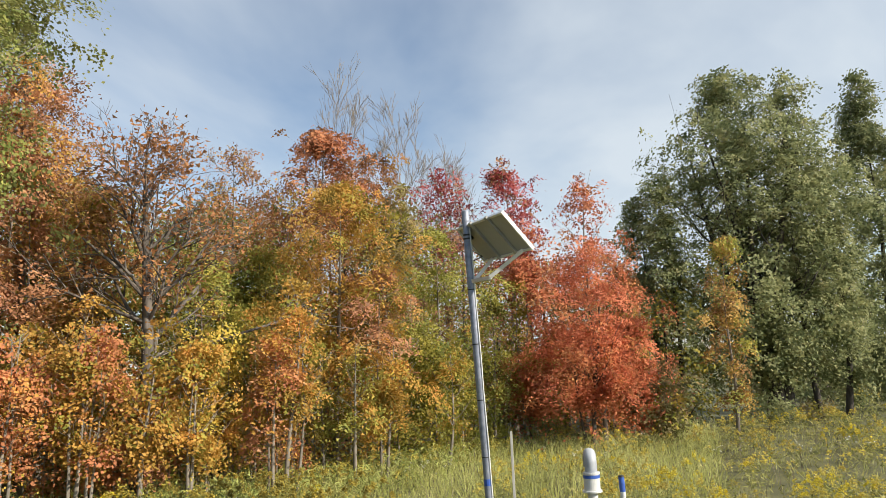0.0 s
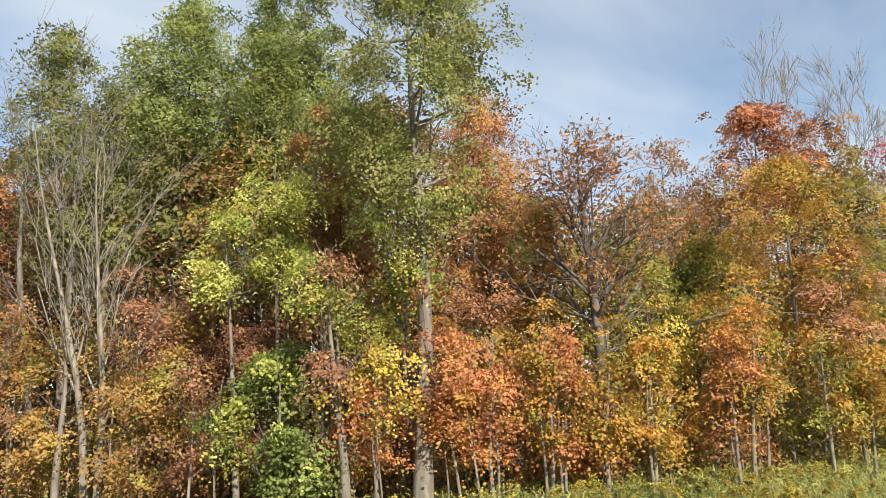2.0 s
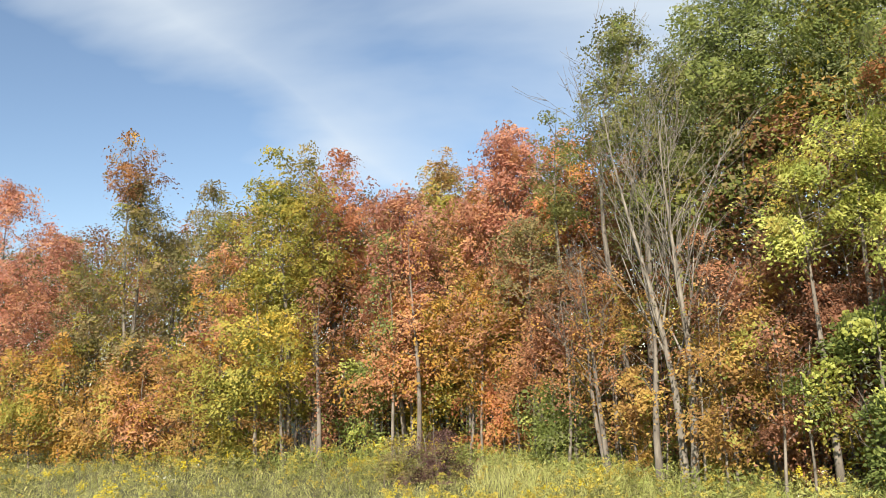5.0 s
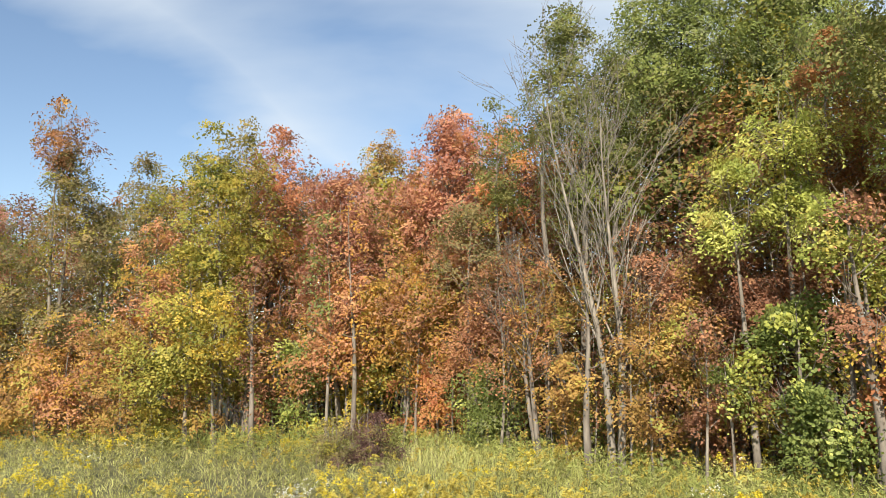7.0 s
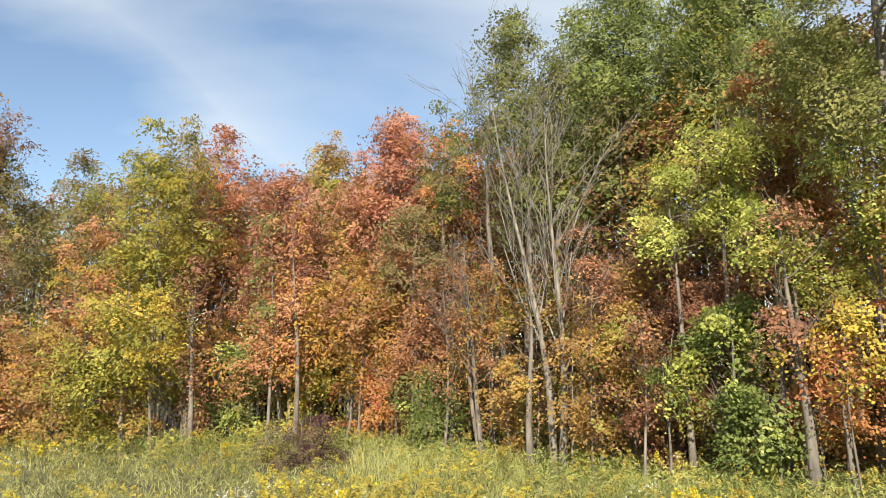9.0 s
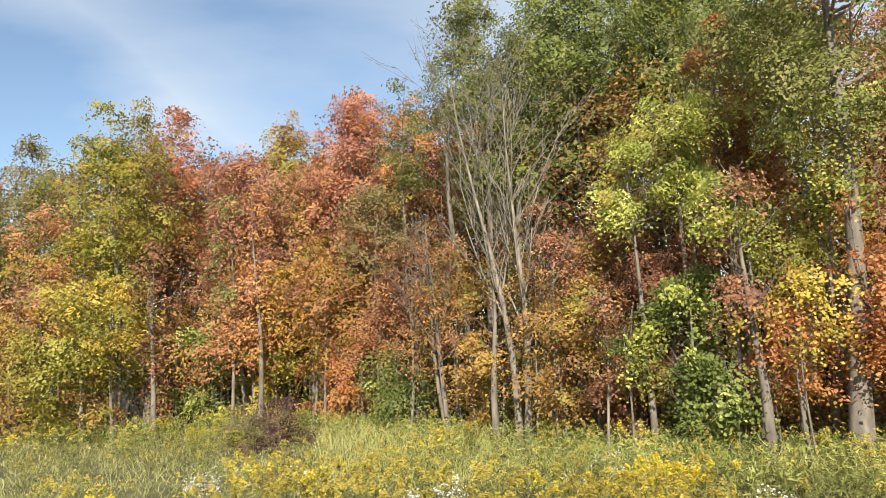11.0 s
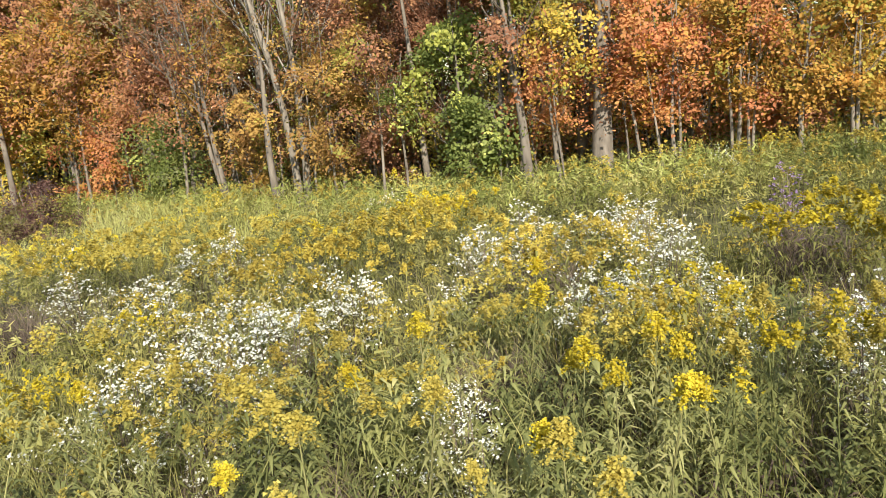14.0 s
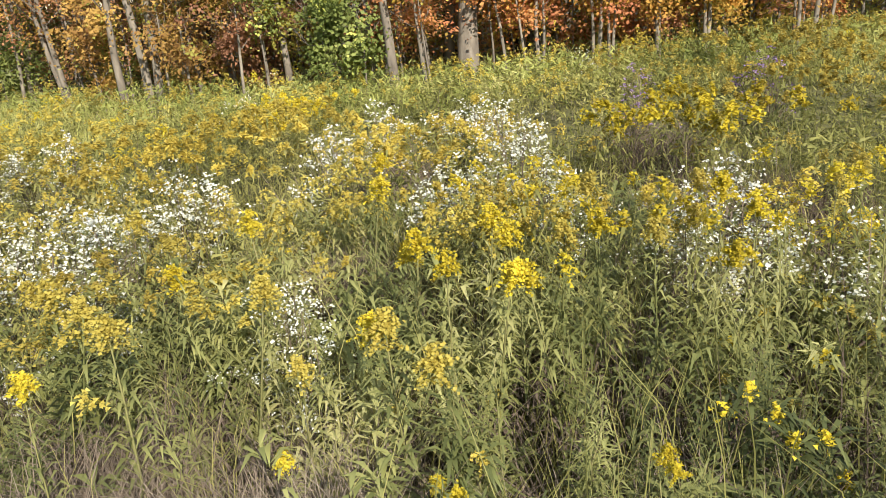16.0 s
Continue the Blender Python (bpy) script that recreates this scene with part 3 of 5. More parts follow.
tree(-58.5, 15.5, 3.4, 1.6, 0.83, "gold_russet", n=2400, trunk=0.04)
tree(-86.3, 19, 2.0, 0.5, 0.92, "olive", n=2300, trunk=0.024)
tree(-78.0, 18.5, 0.8, 0.5, 0.96, "green", n=500, trunk=0.02)
tree(-93.3, 23, 1.1, 0.5, 1.17, "willow", n=900, trunk=0.02)
tree(-96.3, 26, 0.7, 0.5, 0.90, "olive", n=500, trunk=0.02)
tree(-35.5, 12.1, 9.9, 5.6, 1.77, "olive_green", n=13800, trunk=0.165, off=-0.34)
tree(-33.8, 13.5, 8.7, 6.1, 0.86, "yellow_green", n=3600, trunk=0.105)
tree(-35.3, 12.9, 5.9, 4.1, 1.09, "lime", n=3100, trunk=0.071)
tree(-31.9, 12.9, 4.2, 3.0, 0.64, "yellow_green", n=1200, trunk=0.051)
tree(-33.0, 11.6, 2.9, 1.8, 0.54, "gold", n=1000, trunk=0.02)
tree(-40.5, 16, 11.6, 8.6, 0.92, "green", n=4500, trunk=0.12, leaf=0.11)
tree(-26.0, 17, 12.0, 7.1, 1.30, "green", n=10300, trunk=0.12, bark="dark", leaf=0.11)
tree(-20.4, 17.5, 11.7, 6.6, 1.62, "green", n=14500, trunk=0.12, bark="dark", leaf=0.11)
tree(-29.2, 15, 8.0, 5.2, 0.84, "rust", n=3900, trunk=0.096)
tree(-41.4, 16, 8.6, 5.6, 1.21, "orange_mix", n=5900, trunk=0.103)
tree(-41.9, 15, 5.6, 3.5, 1.31, "orange_mix", n=4400, trunk=0.067)
tree(-38.4, 14.5, 5.0, 3.1, 0.79, "rust", n=2500, trunk=0.061)
tree(-46.2, 15.5, 5.6, 3.0, 1.14, "gold_russet", n=4800, trunk=0.067)
tree(-26.1, 13.4, 6.3, 5.5, 0.83, "lime", n=1100, trunk=0.076)
tree(-28.8, 12.5, 4.6, 3.6, 0.68, "lime", n=1100, trunk=0.055)
tree(-20.8, 14.6, 4.5, 2.9, 1.28, "russet", n=3300, trunk=0.054)
tree(-25.7, 14.2, 4.3, 3.0, 0.85, "russet", n=1800, trunk=0.052)
tree(-18.6, 13.6, 3.1, 1.5, 0.65, "gold_russet", n=1700, trunk=0.037)
tree(-25.8, 12.8, 3.2, 1.0, 0.95, "leaf_green", n=4100, trunk=0.06, leaf=0.12)
tree(-28.0, 12, 1.7, 0.9, 0.40, "leaf_green", n=600, trunk=0.021, leaf=0.12)
tree(-20.9, 12.6, 2.2, 1.3, 0.35, "leaf_green", n=500, trunk=0.026)
tree(-30.6, 12.4, 1.9, 1.1, 0.61, "red_orange", n=800, trunk=0.023)
tree(-38.3, 13.6, 3.4, 1.9, 0.79, "red_orange", n=2000, trunk=0.041)
tree(-37.3, 12.2, 2.2, 1.3, 0.53, "red_orange", n=1000, trunk=0.026)
tree(-40.1, 12.8, 2.2, 1.2, 0.57, "red_orange", n=1200, trunk=0.027)
tree(-42.4, 13.4, 3.1, 2.0, 0.73, "gold_orange", n=1300, trunk=0.037)
tree(-45.9, 13.6, 3.5, 2.3, 0.62, "gold_orange", n=1200, trunk=0.043)
tree(-45.8, 13.4, 2.5, 0.5, 0.54, "green_gold", n=1800, trunk=0.03)
tree(-46.7, 13.2, 1.6, 0.8, 0.59, "red_orange", n=1000, trunk=0.02)
tree(-52.7, 14, 3.5, 2.2, 0.76, "gold", n=1500, trunk=0.042)
tree(-53.6, 13.2, 2.6, 1.1, 0.70, "gold_orange", n=1700, trunk=0.031)
tree(-57.6, 13.3, 2.3, 0.9, 0.52, "orange_mix", n=1200, trunk=0.027)
tree(-59.2, 13.6, 2.9, 1.8, 0.59, "gold_orange", n=1100, trunk=0.035)
tree(-61.5, 14.5, 2.7, 1.3, 0.62, "green_gold", n=1400, trunk=0.033)
tree(-65.7, 14.5, 2.6, 1.2, 0.83, "gold_orange", n=2400, trunk=0.032)
tree(-69.8, 16, 3.0, 0.7, 0.88, "green_gold", n=3300, trunk=0.036)
tree(-57.2, 17, 5.0, 2.9, 1.38, "green_gold", n=4800, trunk=0.061)
tree(-11.5, 16.5, 10.3, 5.6, 1.24, "olive_green", n=9500, trunk=0.12, leaf=0.11)
tree(-9.8, 16, 8.7, 6.7, 0.63, "olive_green", n=2000, trunk=0.104)
tree(-5.8, 17.5, 8.5, 6.2, 0.63, "olive_green", n=2300, trunk=0.102)
tree(-14.7, 16.8, 9.4, 5.6, 0.88, "olive_green", n=5400, trunk=0.113)
tree(-20.2, 17.5, 10.9, 6.1, 1.88, "green", n=16400, trunk=0.12, bark="dark", leaf=0.11)
tree(-16.7, 18, 10.5, 7.2, 1.03, "green", n=5500, trunk=0.12, leaf=0.11)
tree(-25.8, 19, 12.1, 7.3, 1.10, "green", n=8600, trunk=0.12, leaf=0.11)
tree(-28.9, 19.5, 13.6, 9.3, 1.31, "green", n=9000, trunk=0.12, leaf=0.11)
tree(-30.4, 16, 8.9, 6.3, 1.19, "green", n=4900, trunk=0.107, leaf=0.11)
tree(-31.2, 15, 7.5, 4.3, 0.95, "rust", n=4800, trunk=0.089)
tree(-22.5, 13.2, 5.4, 4.2, 1.17, "lime", n=2800, trunk=0.07, off=0.10)
tree(-27.4, 14, 6.3, 5.4, 1.03, "yellow_green", n=1700, trunk=0.076)
tree(-26.8, 13.6, 5.2, 4.2, 0.75, "lime", n=1200, trunk=0.063)
tree(-29.8, 12.3, 4.3, 3.5, 0.76, "lime", n=1000, trunk=0.085, off=-0.11)
tree(-22.0, 15, 5.2, 3.6, 0.84, "olive", n=2200, trunk=0.063)
tree(-2.0, 20, 9.0, 5.3, 1.31, "pink_red", n=6400, trunk=0.108)
tree(-5.7, 20, 8.7, 5.9, 0.92, "red_orange", n=3500, trunk=0.105)
tree(3.3, 25, 9.6, 5.8, 1.51, "gold_russet", n=6200, trunk=0.116)
tree(6.7, 21.5, 7.8, 4.2, 1.62, "pink_red", n=6900, trunk=0.094)
tree(0.5, 21, 7.4, 4.9, 1.07, "orange_mix", n=2800, trunk=0.088)
tree(-3.4, 17.5, 5.9, 4.2, 1.28, "olive", n=3500, trunk=0.07)
tree(-1.2, 19, 5.2, 3.3, 1.74, "orange_mix", n=4400, trunk=0.062)
tree(-5.4, 16.8, 4.6, 3.0, 1.16, "russet", n=3000, trunk=0.055)
tree(2.4, 20.4, 4.6, 3.2, 0.99, "gold_orange", n=1500, trunk=0.055)
tree(5.9, 20.8, 4.8, 2.8, 1.51, "orange_mix", n=3200, trunk=0.057)
tree(-8.2, 16, 4.0, 2.3, 0.84, "gold_russet", n=2200, trunk=0.047)
tree(-0.2, 18.5, 2.8, 0.9, 0.59, "red_orange", n=1800, trunk=0.033)
tree(-4.0, 16.5, 2.0, 0.7, 0.83, "green", n=1600, trunk=0.023)
tree(-2.7, 17.5, 3.1, 2.0, 0.73, "orange_mix", n=1300, trunk=0.037)
tree(-20.1, 14.8, 4.2, 2.8, 1.56, "russet", n=3600, trunk=0.05)
tree(-15.5, 14.4, 4.7, 3.3, 0.79, "russet", n=1800, trunk=0.056)
tree(-9.6, 14.6, 2.9, 0.8, 0.58, "gold_russet", n=2000, trunk=0.035)
tree(-16.2, 13.4, 2.4, 0.7, 0.74, "gold_russet", n=2000, trunk=0.029)
tree(-20.4, 13.8, 2.7, 0.6, 0.74, "russet", n=2600, trunk=0.033)
tree(-24.5, 14, 4.4, 3.1, 1.02, "russet", n=2300, trunk=0.053)
tree(-18.5, 13.9, 3.2, 2.0, 0.75, "gold_russet", n=1500, trunk=0.038)
tree(26.2, 27, 11.0, 9.0, 1.10, "rust", n=2300, trunk=0.08)
tree(25.7, 27, 9.1, 3.1, 1.60, "olive", n=10100, trunk=0.109)
tree(23.5, 28, 8.0, 3.9, 1.26, "olive", n=3100, trunk=0.097, bare=0.5)
tree(20.4, 27, 9.1, 5.3, 1.61, "olive", n=6600, trunk=0.11)
tree(19.8, 25, 6.8, 3.7, 1.21, "orange_mix", n=4000, trunk=0.082)
tree(15.7, 22, 8.9, 4.7, 1.39, "green_gold", n=6200, trunk=0.09)
tree(13.7, 22.5, 9.1, 5.3, 1.18, "olive_gold", n=4700, trunk=0.109)
tree(17.7, 21.7, 5.5, 2.3, 1.79, "green_gold", n=6700, trunk=0.066)
tree(15.8, 21.5, 4.4, 2.9, 1.29, "gold", n=2100, trunk=0.052)
tree(11.5, 24, 9.5, 5.3, 1.60, "rust_red", n=7100, trunk=0.114)
tree(11.1, 23.5, 6.3, 2.5, 1.37, "rust", n=3000, trunk=0.076, bare=0.4)
tree(6.5, 22.3, 7.8, 2.8, 1.66, "pink_red", n=9800, trunk=0.094)
tree(3.3, 26, 9.8, 5.9, 1.83, "gold_russet", n=7500, trunk=0.117)
tree(-2.2, 20.5, 9.2, 4.8, 1.46, "pink_red", n=6800, trunk=0.11)
tree(0.5, 21, 7.5, 4.6, 1.31, "orange_mix", n=4100, trunk=0.09)
tree(6.6, 21.3, 4.8, 2.4, 1.98, "orange_mix", n=4900, trunk=0.058)
tree(0.7, 20, 4.9, 2.7, 1.78, "gold_orange", n=5300, trunk=0.059)
tree(9.9, 22, 3.1, 0.9, 1.11, "leaf_green", n=2600, trunk=0.038)
tree(5.0, 21.2, 2.4, 0.7, 0.92, "gold", n=1700, trunk=0.02)
tree(12.3, 22.8, 3.0, 1.0, 0.79, "russet", n=1700, trunk=0.036)
tree(-0.2, 19.4, 2.4, 0.6, 0.85, "red_orange", n=2000, trunk=0.028)
tree(-3.8, 17, 2.1, 0.5, 0.80, "leaf_green", n=2000, trunk=0.025)
tree(-1.4, 18.5, 3.2, 1.8, 0.92, "orange_mix", n=2100, trunk=0.038)
tree(21.9, 24, 3.6, 1.1, 1.52, "gold_russet", n=4200, trunk=0.044)
tree(25.0, 26, 3.8, 0.9, 1.79, "orange_mix", n=5500, trunk=0.045)
tree(19.6, 22.5, 2.6, 0.8, 1.05, "green_gold", n=2000, trunk=0.031)
tree(16.8, 22, 2.3, 0.8, 0.85, "gold_russet", n=1400, trunk=0.027)
tree(30.9, 32, 8.8, 4.1, 2.10, "pink_red", n=10400, trunk=0.106)
tree(33.9, 34, 10.5, 4.3, 2.24, "pink_red", n=14800, trunk=0.12)
tree(36.2, 35, 8.6, 2.7, 2.16, "rust", n=13500, trunk=0.103)
tree(30.4, 29, 4.3, 1.0, 2.00, "gold_orange", n=7100, trunk=0.052)
tree(33.2, 31, 4.1, 1.0, 2.01, "gold_russet", n=6600, trunk=0.049)
tree(29.2, 30, 6.8, 3.6, 1.34, "olive", n=4600, trunk=0.082)
tree(27.0, 26.5, 3.4, 1.0, 1.45, "gold_russet", n=3700, trunk=0.041)
tree(32.1, 29, 2.7, 0.9, 1.21, "yellow_green", n=2300, trunk=0.032)
stem(13.3, 20.9, 5.2, 0.069, 0.03, "russet", 900)
stem(8.0, 20.4, 6.4, 0.045, 0.01, "green", 700)
stem(6.1, 20.2, 6.8, 0.067, -0.00, "orange_mix", 1200)
stem(2.5, 19.4, 4.9, 0.043, 0.02, "gold_russet", 500)
stem(1.3, 18.9, 4.4, 0.035, 0.01, "gold_orange", 600)
stem(-4.7, 16.5, 4.6, 0.036, 0.02, "orange_mix", 700)
stem(-7.7, 15.3, 4.8, 0.056, -0.05, "rust", 700)
stem(-11.2, 13.8, 4.3, 0.066, 0.00, "gold_russet", 900)
stem(-14.0, 13.3, 3.6, 0.024, 0.06, "gold_russet", 500)
stem(-15.5, 13.1, 3.6, 0.024, 0.05, "gold_russet", 500)
stem(-19.1, 12.6, 3.0, 0.028, 0.03, "russet", 700)
stem(18.6, 23.4, 4.0, 0.077, 0.08, "gold_orange", 700)
stem(21.6, 25.4, 4.6, 0.056, 0.00, "orange_mix", 600)
stem(24.8, 27.4, 4.8, 0.060, -0.02, "orange_mix", 600)
stem(-30.1, 11.8, 4.8, 0.078, -0.03, "russet", 900)
stem(-32.5, 11.8, 3.0, 0.039, -0.01, "red_orange", 900)
stem(-38.5, 12.0, 4.2, 0.026, -0.09, "red_orange", 1100)
stem(-40.0, 12.0, 3.0, 0.022, -0.07, "red_orange", 900)
stem(-40.9, 12.1, 3.1, 0.027, 0.05, "red_orange", 700)
stem(-44.6, 12.3, 3.6, 0.027, 0.08, "gold_orange", 900)
stem(-45.8, 12.3, 3.0, 0.027, 0.06, "red_orange", 800)
stem(-49.2, 12.5, 3.2, 0.032, 0.07, "gold_orange", 900)
stem(-52.2, 12.7, 2.7, 0.033, 0.05, "gold_orange", 900)
stem(-58.9, 13.2, 3.8, 0.039, 0.06, "gold_orange", 1000)
stem(-44.9, 12.3, 3.0, 0.036, 0.04, "gold_orange", 900)
stem(-45.9, 12.3, 2.8, 0.027, 0.05, "red_orange", 700)
stem(-49.2, 12.5, 3.1, 0.037, 0.06, "gold_orange", 900)
stem(-52.3, 12.7, 2.9, 0.033, 0.04, "gold_orange", 900)
stem(-58.0, 13.1, 2.9, 0.034, 0.03, "red_orange", 900)
stem(-59.5, 13.3, 3.6, 0.029, 0.02, "gold_orange", 900)
stem(-63.8, 13.8, 2.8, 0.035, 0.03, "green_gold", 700)
stem(-66.1, 14.4, 2.9, 0.032, 0.08, "gold_orange", 900)
stem(-41.0, 12.1, 3.1, 0.035, 0.01, "red_orange", 900)
stem(-70.6, 15.6, 2.6, 0.034, 0.06, "gold_orange", 700)
stem(-82.2, 18.2, 3.2, 0.060, 0.07, "red", 1200)
stem(-81.5, 18.1, 3.0, 0.047, -0.06, "red", 900)
# bare trees: a grey twin at the edge, a broad half-bare one, three beyond the crowns
bare_tree(-13.0, 13.7, 7.5, (-0.085, 0.02), 0.076, 0.45, "pale", 0.30, 3, label="leafless twin-trunked grey tree with upswept branches")
bare_tree(-49.0, 13.6, 6.8, (0.02,), 0.17, 0.9, "grey_brown", 0.42, 4, "rust", 3600, label="broad half-bare tree with crooked grey-brown limbs and rust leaves", reach=(0.13, 0.22), boughs=((2.5, 1, 0.2, 2.6), (3.1, -1, 0.35, 1.7), (3.4, 0.9, 0.8, 1.5), (3.5, -0.8, 0.9, 1.5), (4.0, 0.6, 1.2, 1.2), (4.2, -0.5, 1.2, 1.2), (3.8, 0.1, 1, 1.3)))
bare_tree(-67.6, 27, 10.3, (0.02,), 0.09, 0.40, "grey", 0.45, 4, label="tall leafless tree with fine grey twigs behind the crowns")
bare_tree(-63.8, 28, 11.3, (-0.02,), 0.09, 0.40, "grey", 0.45, 4, label="tall leafless tree with fine grey twigs behind the crowns")
bare_tree(-71.2, 28, 9.3, (0.03,), 0.08, 0.40, "grey", 0.45, 4, label="tall leafless tree with fine grey twigs behind the crowns")
bare_tree(-7.7, 15.6, 4.6, (-0.08,), 0.06, 0.75, "grey", 0.35, 3, label="small leafless grey tree with tangled twigs")
# low plum-brown shrub
tree(4.8, 17, 1.2, 0.2, 0.85, "plum", n=4200, leaf=0.075, trunk=0.02, stems=5, group="shrubs", name="shrub", label="low rounded shrub with plum-brown leaves")
tree(7.6, 17.5, 1.0, 0.2, 0.6, "olive", n=1800, leaf=0.075, trunk=0.02, stems=4, group="shrubs", name="shrub", label="low shrub with dull olive leaves")
# scrub far out on the open side of the field
for k in range(16):
    tree(-93.5 - 1.7 * k, 40 + 5 * math.sin(k * 2.1), 2.8 + 0.9 * math.sin(k * 1.3), 0.3, 2.4, ("olive", "green", "willow")[k % 3], n=1500, leaf=0.26, trunk=0.05, stems=3, twigs=False, group="hedge scrub", name="scrub", label="grey-green scrub bush on the far side of the field")

# ---- the wood: saplings along its edge and trees deeper in ----
pick = np.random.default_rng(5)
ZONES = [(-88, ["rust", "olive", "red"]), (-74, ["green_gold", "red", "olive"]), (-60, ["gold_orange", "green_gold", "gold_orange", "red_orange"]), (-44, ["red_orange", "gold_orange", "red_orange", "rust"]),
         (-32, ["russet", "red_orange", "green"]), (-20, ["gold_russet", "russet", "green_gold"]), (-8, ["gold_russet", "orange_mix", "russet"]), (6, ["orange_mix", "green", "gold_russet"]),
         (18, ["gold_orange", "green_gold", "orange_mix"]), (50, ["orange_mix", "gold_russet", "olive"])]


def zone(az):
    pals = next((p for a, p in ZONES if az <= a), ZONES[-1][1])
    return pals[int(pick.integers(0, len(pals)))]


az = -86.0
while az < 38:
    if abs(az + 35.3) < 1.6:
        az += 1.0
        continue
    d = edge(az) + pick.uniform(0.1, 2.2)
    h = pick.uniform(1.8, 4.2)
    tree(az, d, h, h * pick.uniform(0.3, 0.5), pick.uniform(0.28, 0.6), zone(az), n=int(pick.integers(300, 800)), leaf=0.10, trunk=pick.uniform(0.018, 0.035),
         bark="pale" if pick.uniform() < 0.6 else "grey", lean=pick.uniform(-0.08, 0.08), group="saplings along the edge")
    az += pick.uniform(1.5, 3.2) * 13 / edge(az)
for k in range(16):
    az = -59.5 + 1.45 * k
    tree(az, edge(az) + pick.uniform(-0.2, 0.7), pick.uniform(2.0, 3.2), 0.9, pick.uniform(0.3, 0.5), ("gold_orange", "red_orange", "gold", "orange_mix")[int(pick.integers(0, 4))], n=600, leaf=0.10,
         trunk=0.018, bark="pale", lean=pick.uniform(-0.06, 0.06), group="saplings along the edge")


def wood_behind():
    """The close-grown trees farther in, as one mass: dark trunks, and sprays of leaves up to the skyline."""
    pals = ["olive", "rust", "green_gold", "gold_russet", "green", "russet", "olive_green"]
    V, F = [], []
    v_all, t_all, i_all, count = [], [], [], 0
    az = -87.0
    while az < 42:
        d = edge(az) + pick.uniform(3.2, 13)
        p = polar(az, d)
        h = EYE + d * math.tan(radians(rise(az) * pick.uniform(*((0.62, 0.97) if az < 8 else (0.78, 1.0)))))
        lo, w = pick.uniform(0.4, 2.4), pick.uniform(1.1, 1.9)
        tube(V, F, [Vector((p.x, p.y, -0.1)), Vector((p.x + pick.normal() * 0.15, p.y, h * 0.5)), Vector((p.x + pick.normal() * 0.2, p.y, h * 0.95))], [pick.uniform(0.05, 0.13), 0.05, 0.01], 6)
        k = int(14 * w * (h - lo) ** 0.8)
        u = pick.uniform(0, 1, k)
        a = pick.uniform(0, 6.283, k)
        r = w * np.sqrt(pick.uniform(0.1, 1, k)) * np.array([max(profile(x), 0.2) for x in u])
        cs = np.stack([p.x + np.cos(a) * r, p.y + np.sin(a) * r, lo + (h - lo) * u], 1)
        n = k * 34
        own = pick.integers(0, k, n)
        face = unit(pick.normal(size=(k, 3)) * 0.6 + np.array([0, 0, 0.7]))
        v, t = flecks(pick, cs[own] + pick.normal(size=(n, 3)) * np.array([0.26, 0.26, 0.17]), 0.11, tilt=face[own])
        v_all.append(v)
        t_all.append(t + count)
        i_all.append(np.full(len(t), int(pick.integers(0, len(pals)))))
        count += len(v)
        az += pick.uniform(0.8, 1.4) if az < -46 else pick.uniform(0.6, 1.0) if az < -17 else pick.uniform(0.35, 0.75)
    top = new("wood", None)
    top.location = polar(-20, 22)
    tagged(top, "dense mixed autumn wood standing behind the edge trees", "wood", kind="stuff")
    shift = Matrix.Translation(-top.location)
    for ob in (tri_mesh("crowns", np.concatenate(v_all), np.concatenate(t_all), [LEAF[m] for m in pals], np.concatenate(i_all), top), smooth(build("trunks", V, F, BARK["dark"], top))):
        ob.data.transform(shift)
        tagged(ob, kind="stuff")


wood_behind()
# undergrowth: low leafy growth between the trunks
under_mats = ["green", "gold_russet", "russet", "olive", "green_gold", "orange_mix", "gold_orange"]
uv, ut, ui, un = [], [], [], 0
for _ in range(380):
    az = pick.uniform(-88, 38)
    d = edge(az) + 0.8 + 8 * pick.uniform()
    if abs(az + 35.2) < 1.3:
        d = max(d, 13.6)
    k = int(pick.integers(0, 7))
    p = polar(az, d)
    hh = pick.uniform(0.4, 1.8)
    m = int(90 + 90 * hh)
    blob = pick.normal(size=(m, 3)) * np.array([0.30, 0.30, hh * 0.28]) + np.array([p.x, p.y, hh * 0.6])
    blob[:, 2] = np.clip(blob[:, 2], 0.08, hh * 1.3)
    v, t = flecks(pick, blob, 0.075)
    uv.append(v)
    ut.append(t + un)
    ui.append(np.full(len(t), k))
    un += len(v)
tagged(tri_mesh("undergrowth", np.concatenate(uv), np.concatenate(ut), [LEAF[m] for m in under_mats], np.concatenate(ui)), "tangled undergrowth of green and russet leaves between trunks", "undergrowth", kind="stuff")

# ---- meadow ----
fr = np.random.default_rng(21)
EA, ED = [e[0] for e in EDGE], [e[1] for e in EDGE]


# worn places where only dead stalks stand
WORN = [(-60.0, 4.9, 0.45), (-50.0, 6.6, 0.4), (-8.3, 4.4, 0.28), (-30.5, 6.0, 0.35), (-7.5, 2.6, 0.32), (-24.0, 2.1, 0.28),  (8.0, 8.0, 0.5), (-13.0, 2.0, 0.25), (-27.0, 1.8, 0.2),  (-53.0, 4.9, 0.45), (-27.0, 3.9, 0.3), (-2.0, 2.3, 0.25)]


def worn(x, y):
    hit = np.zeros(len(x), bool)
    for az, d, r in WORN:
        p = polar(az, d)
        hit |= (x - p.x) ** 2 + (y - p.y) ** 2 < r * r
    return hit


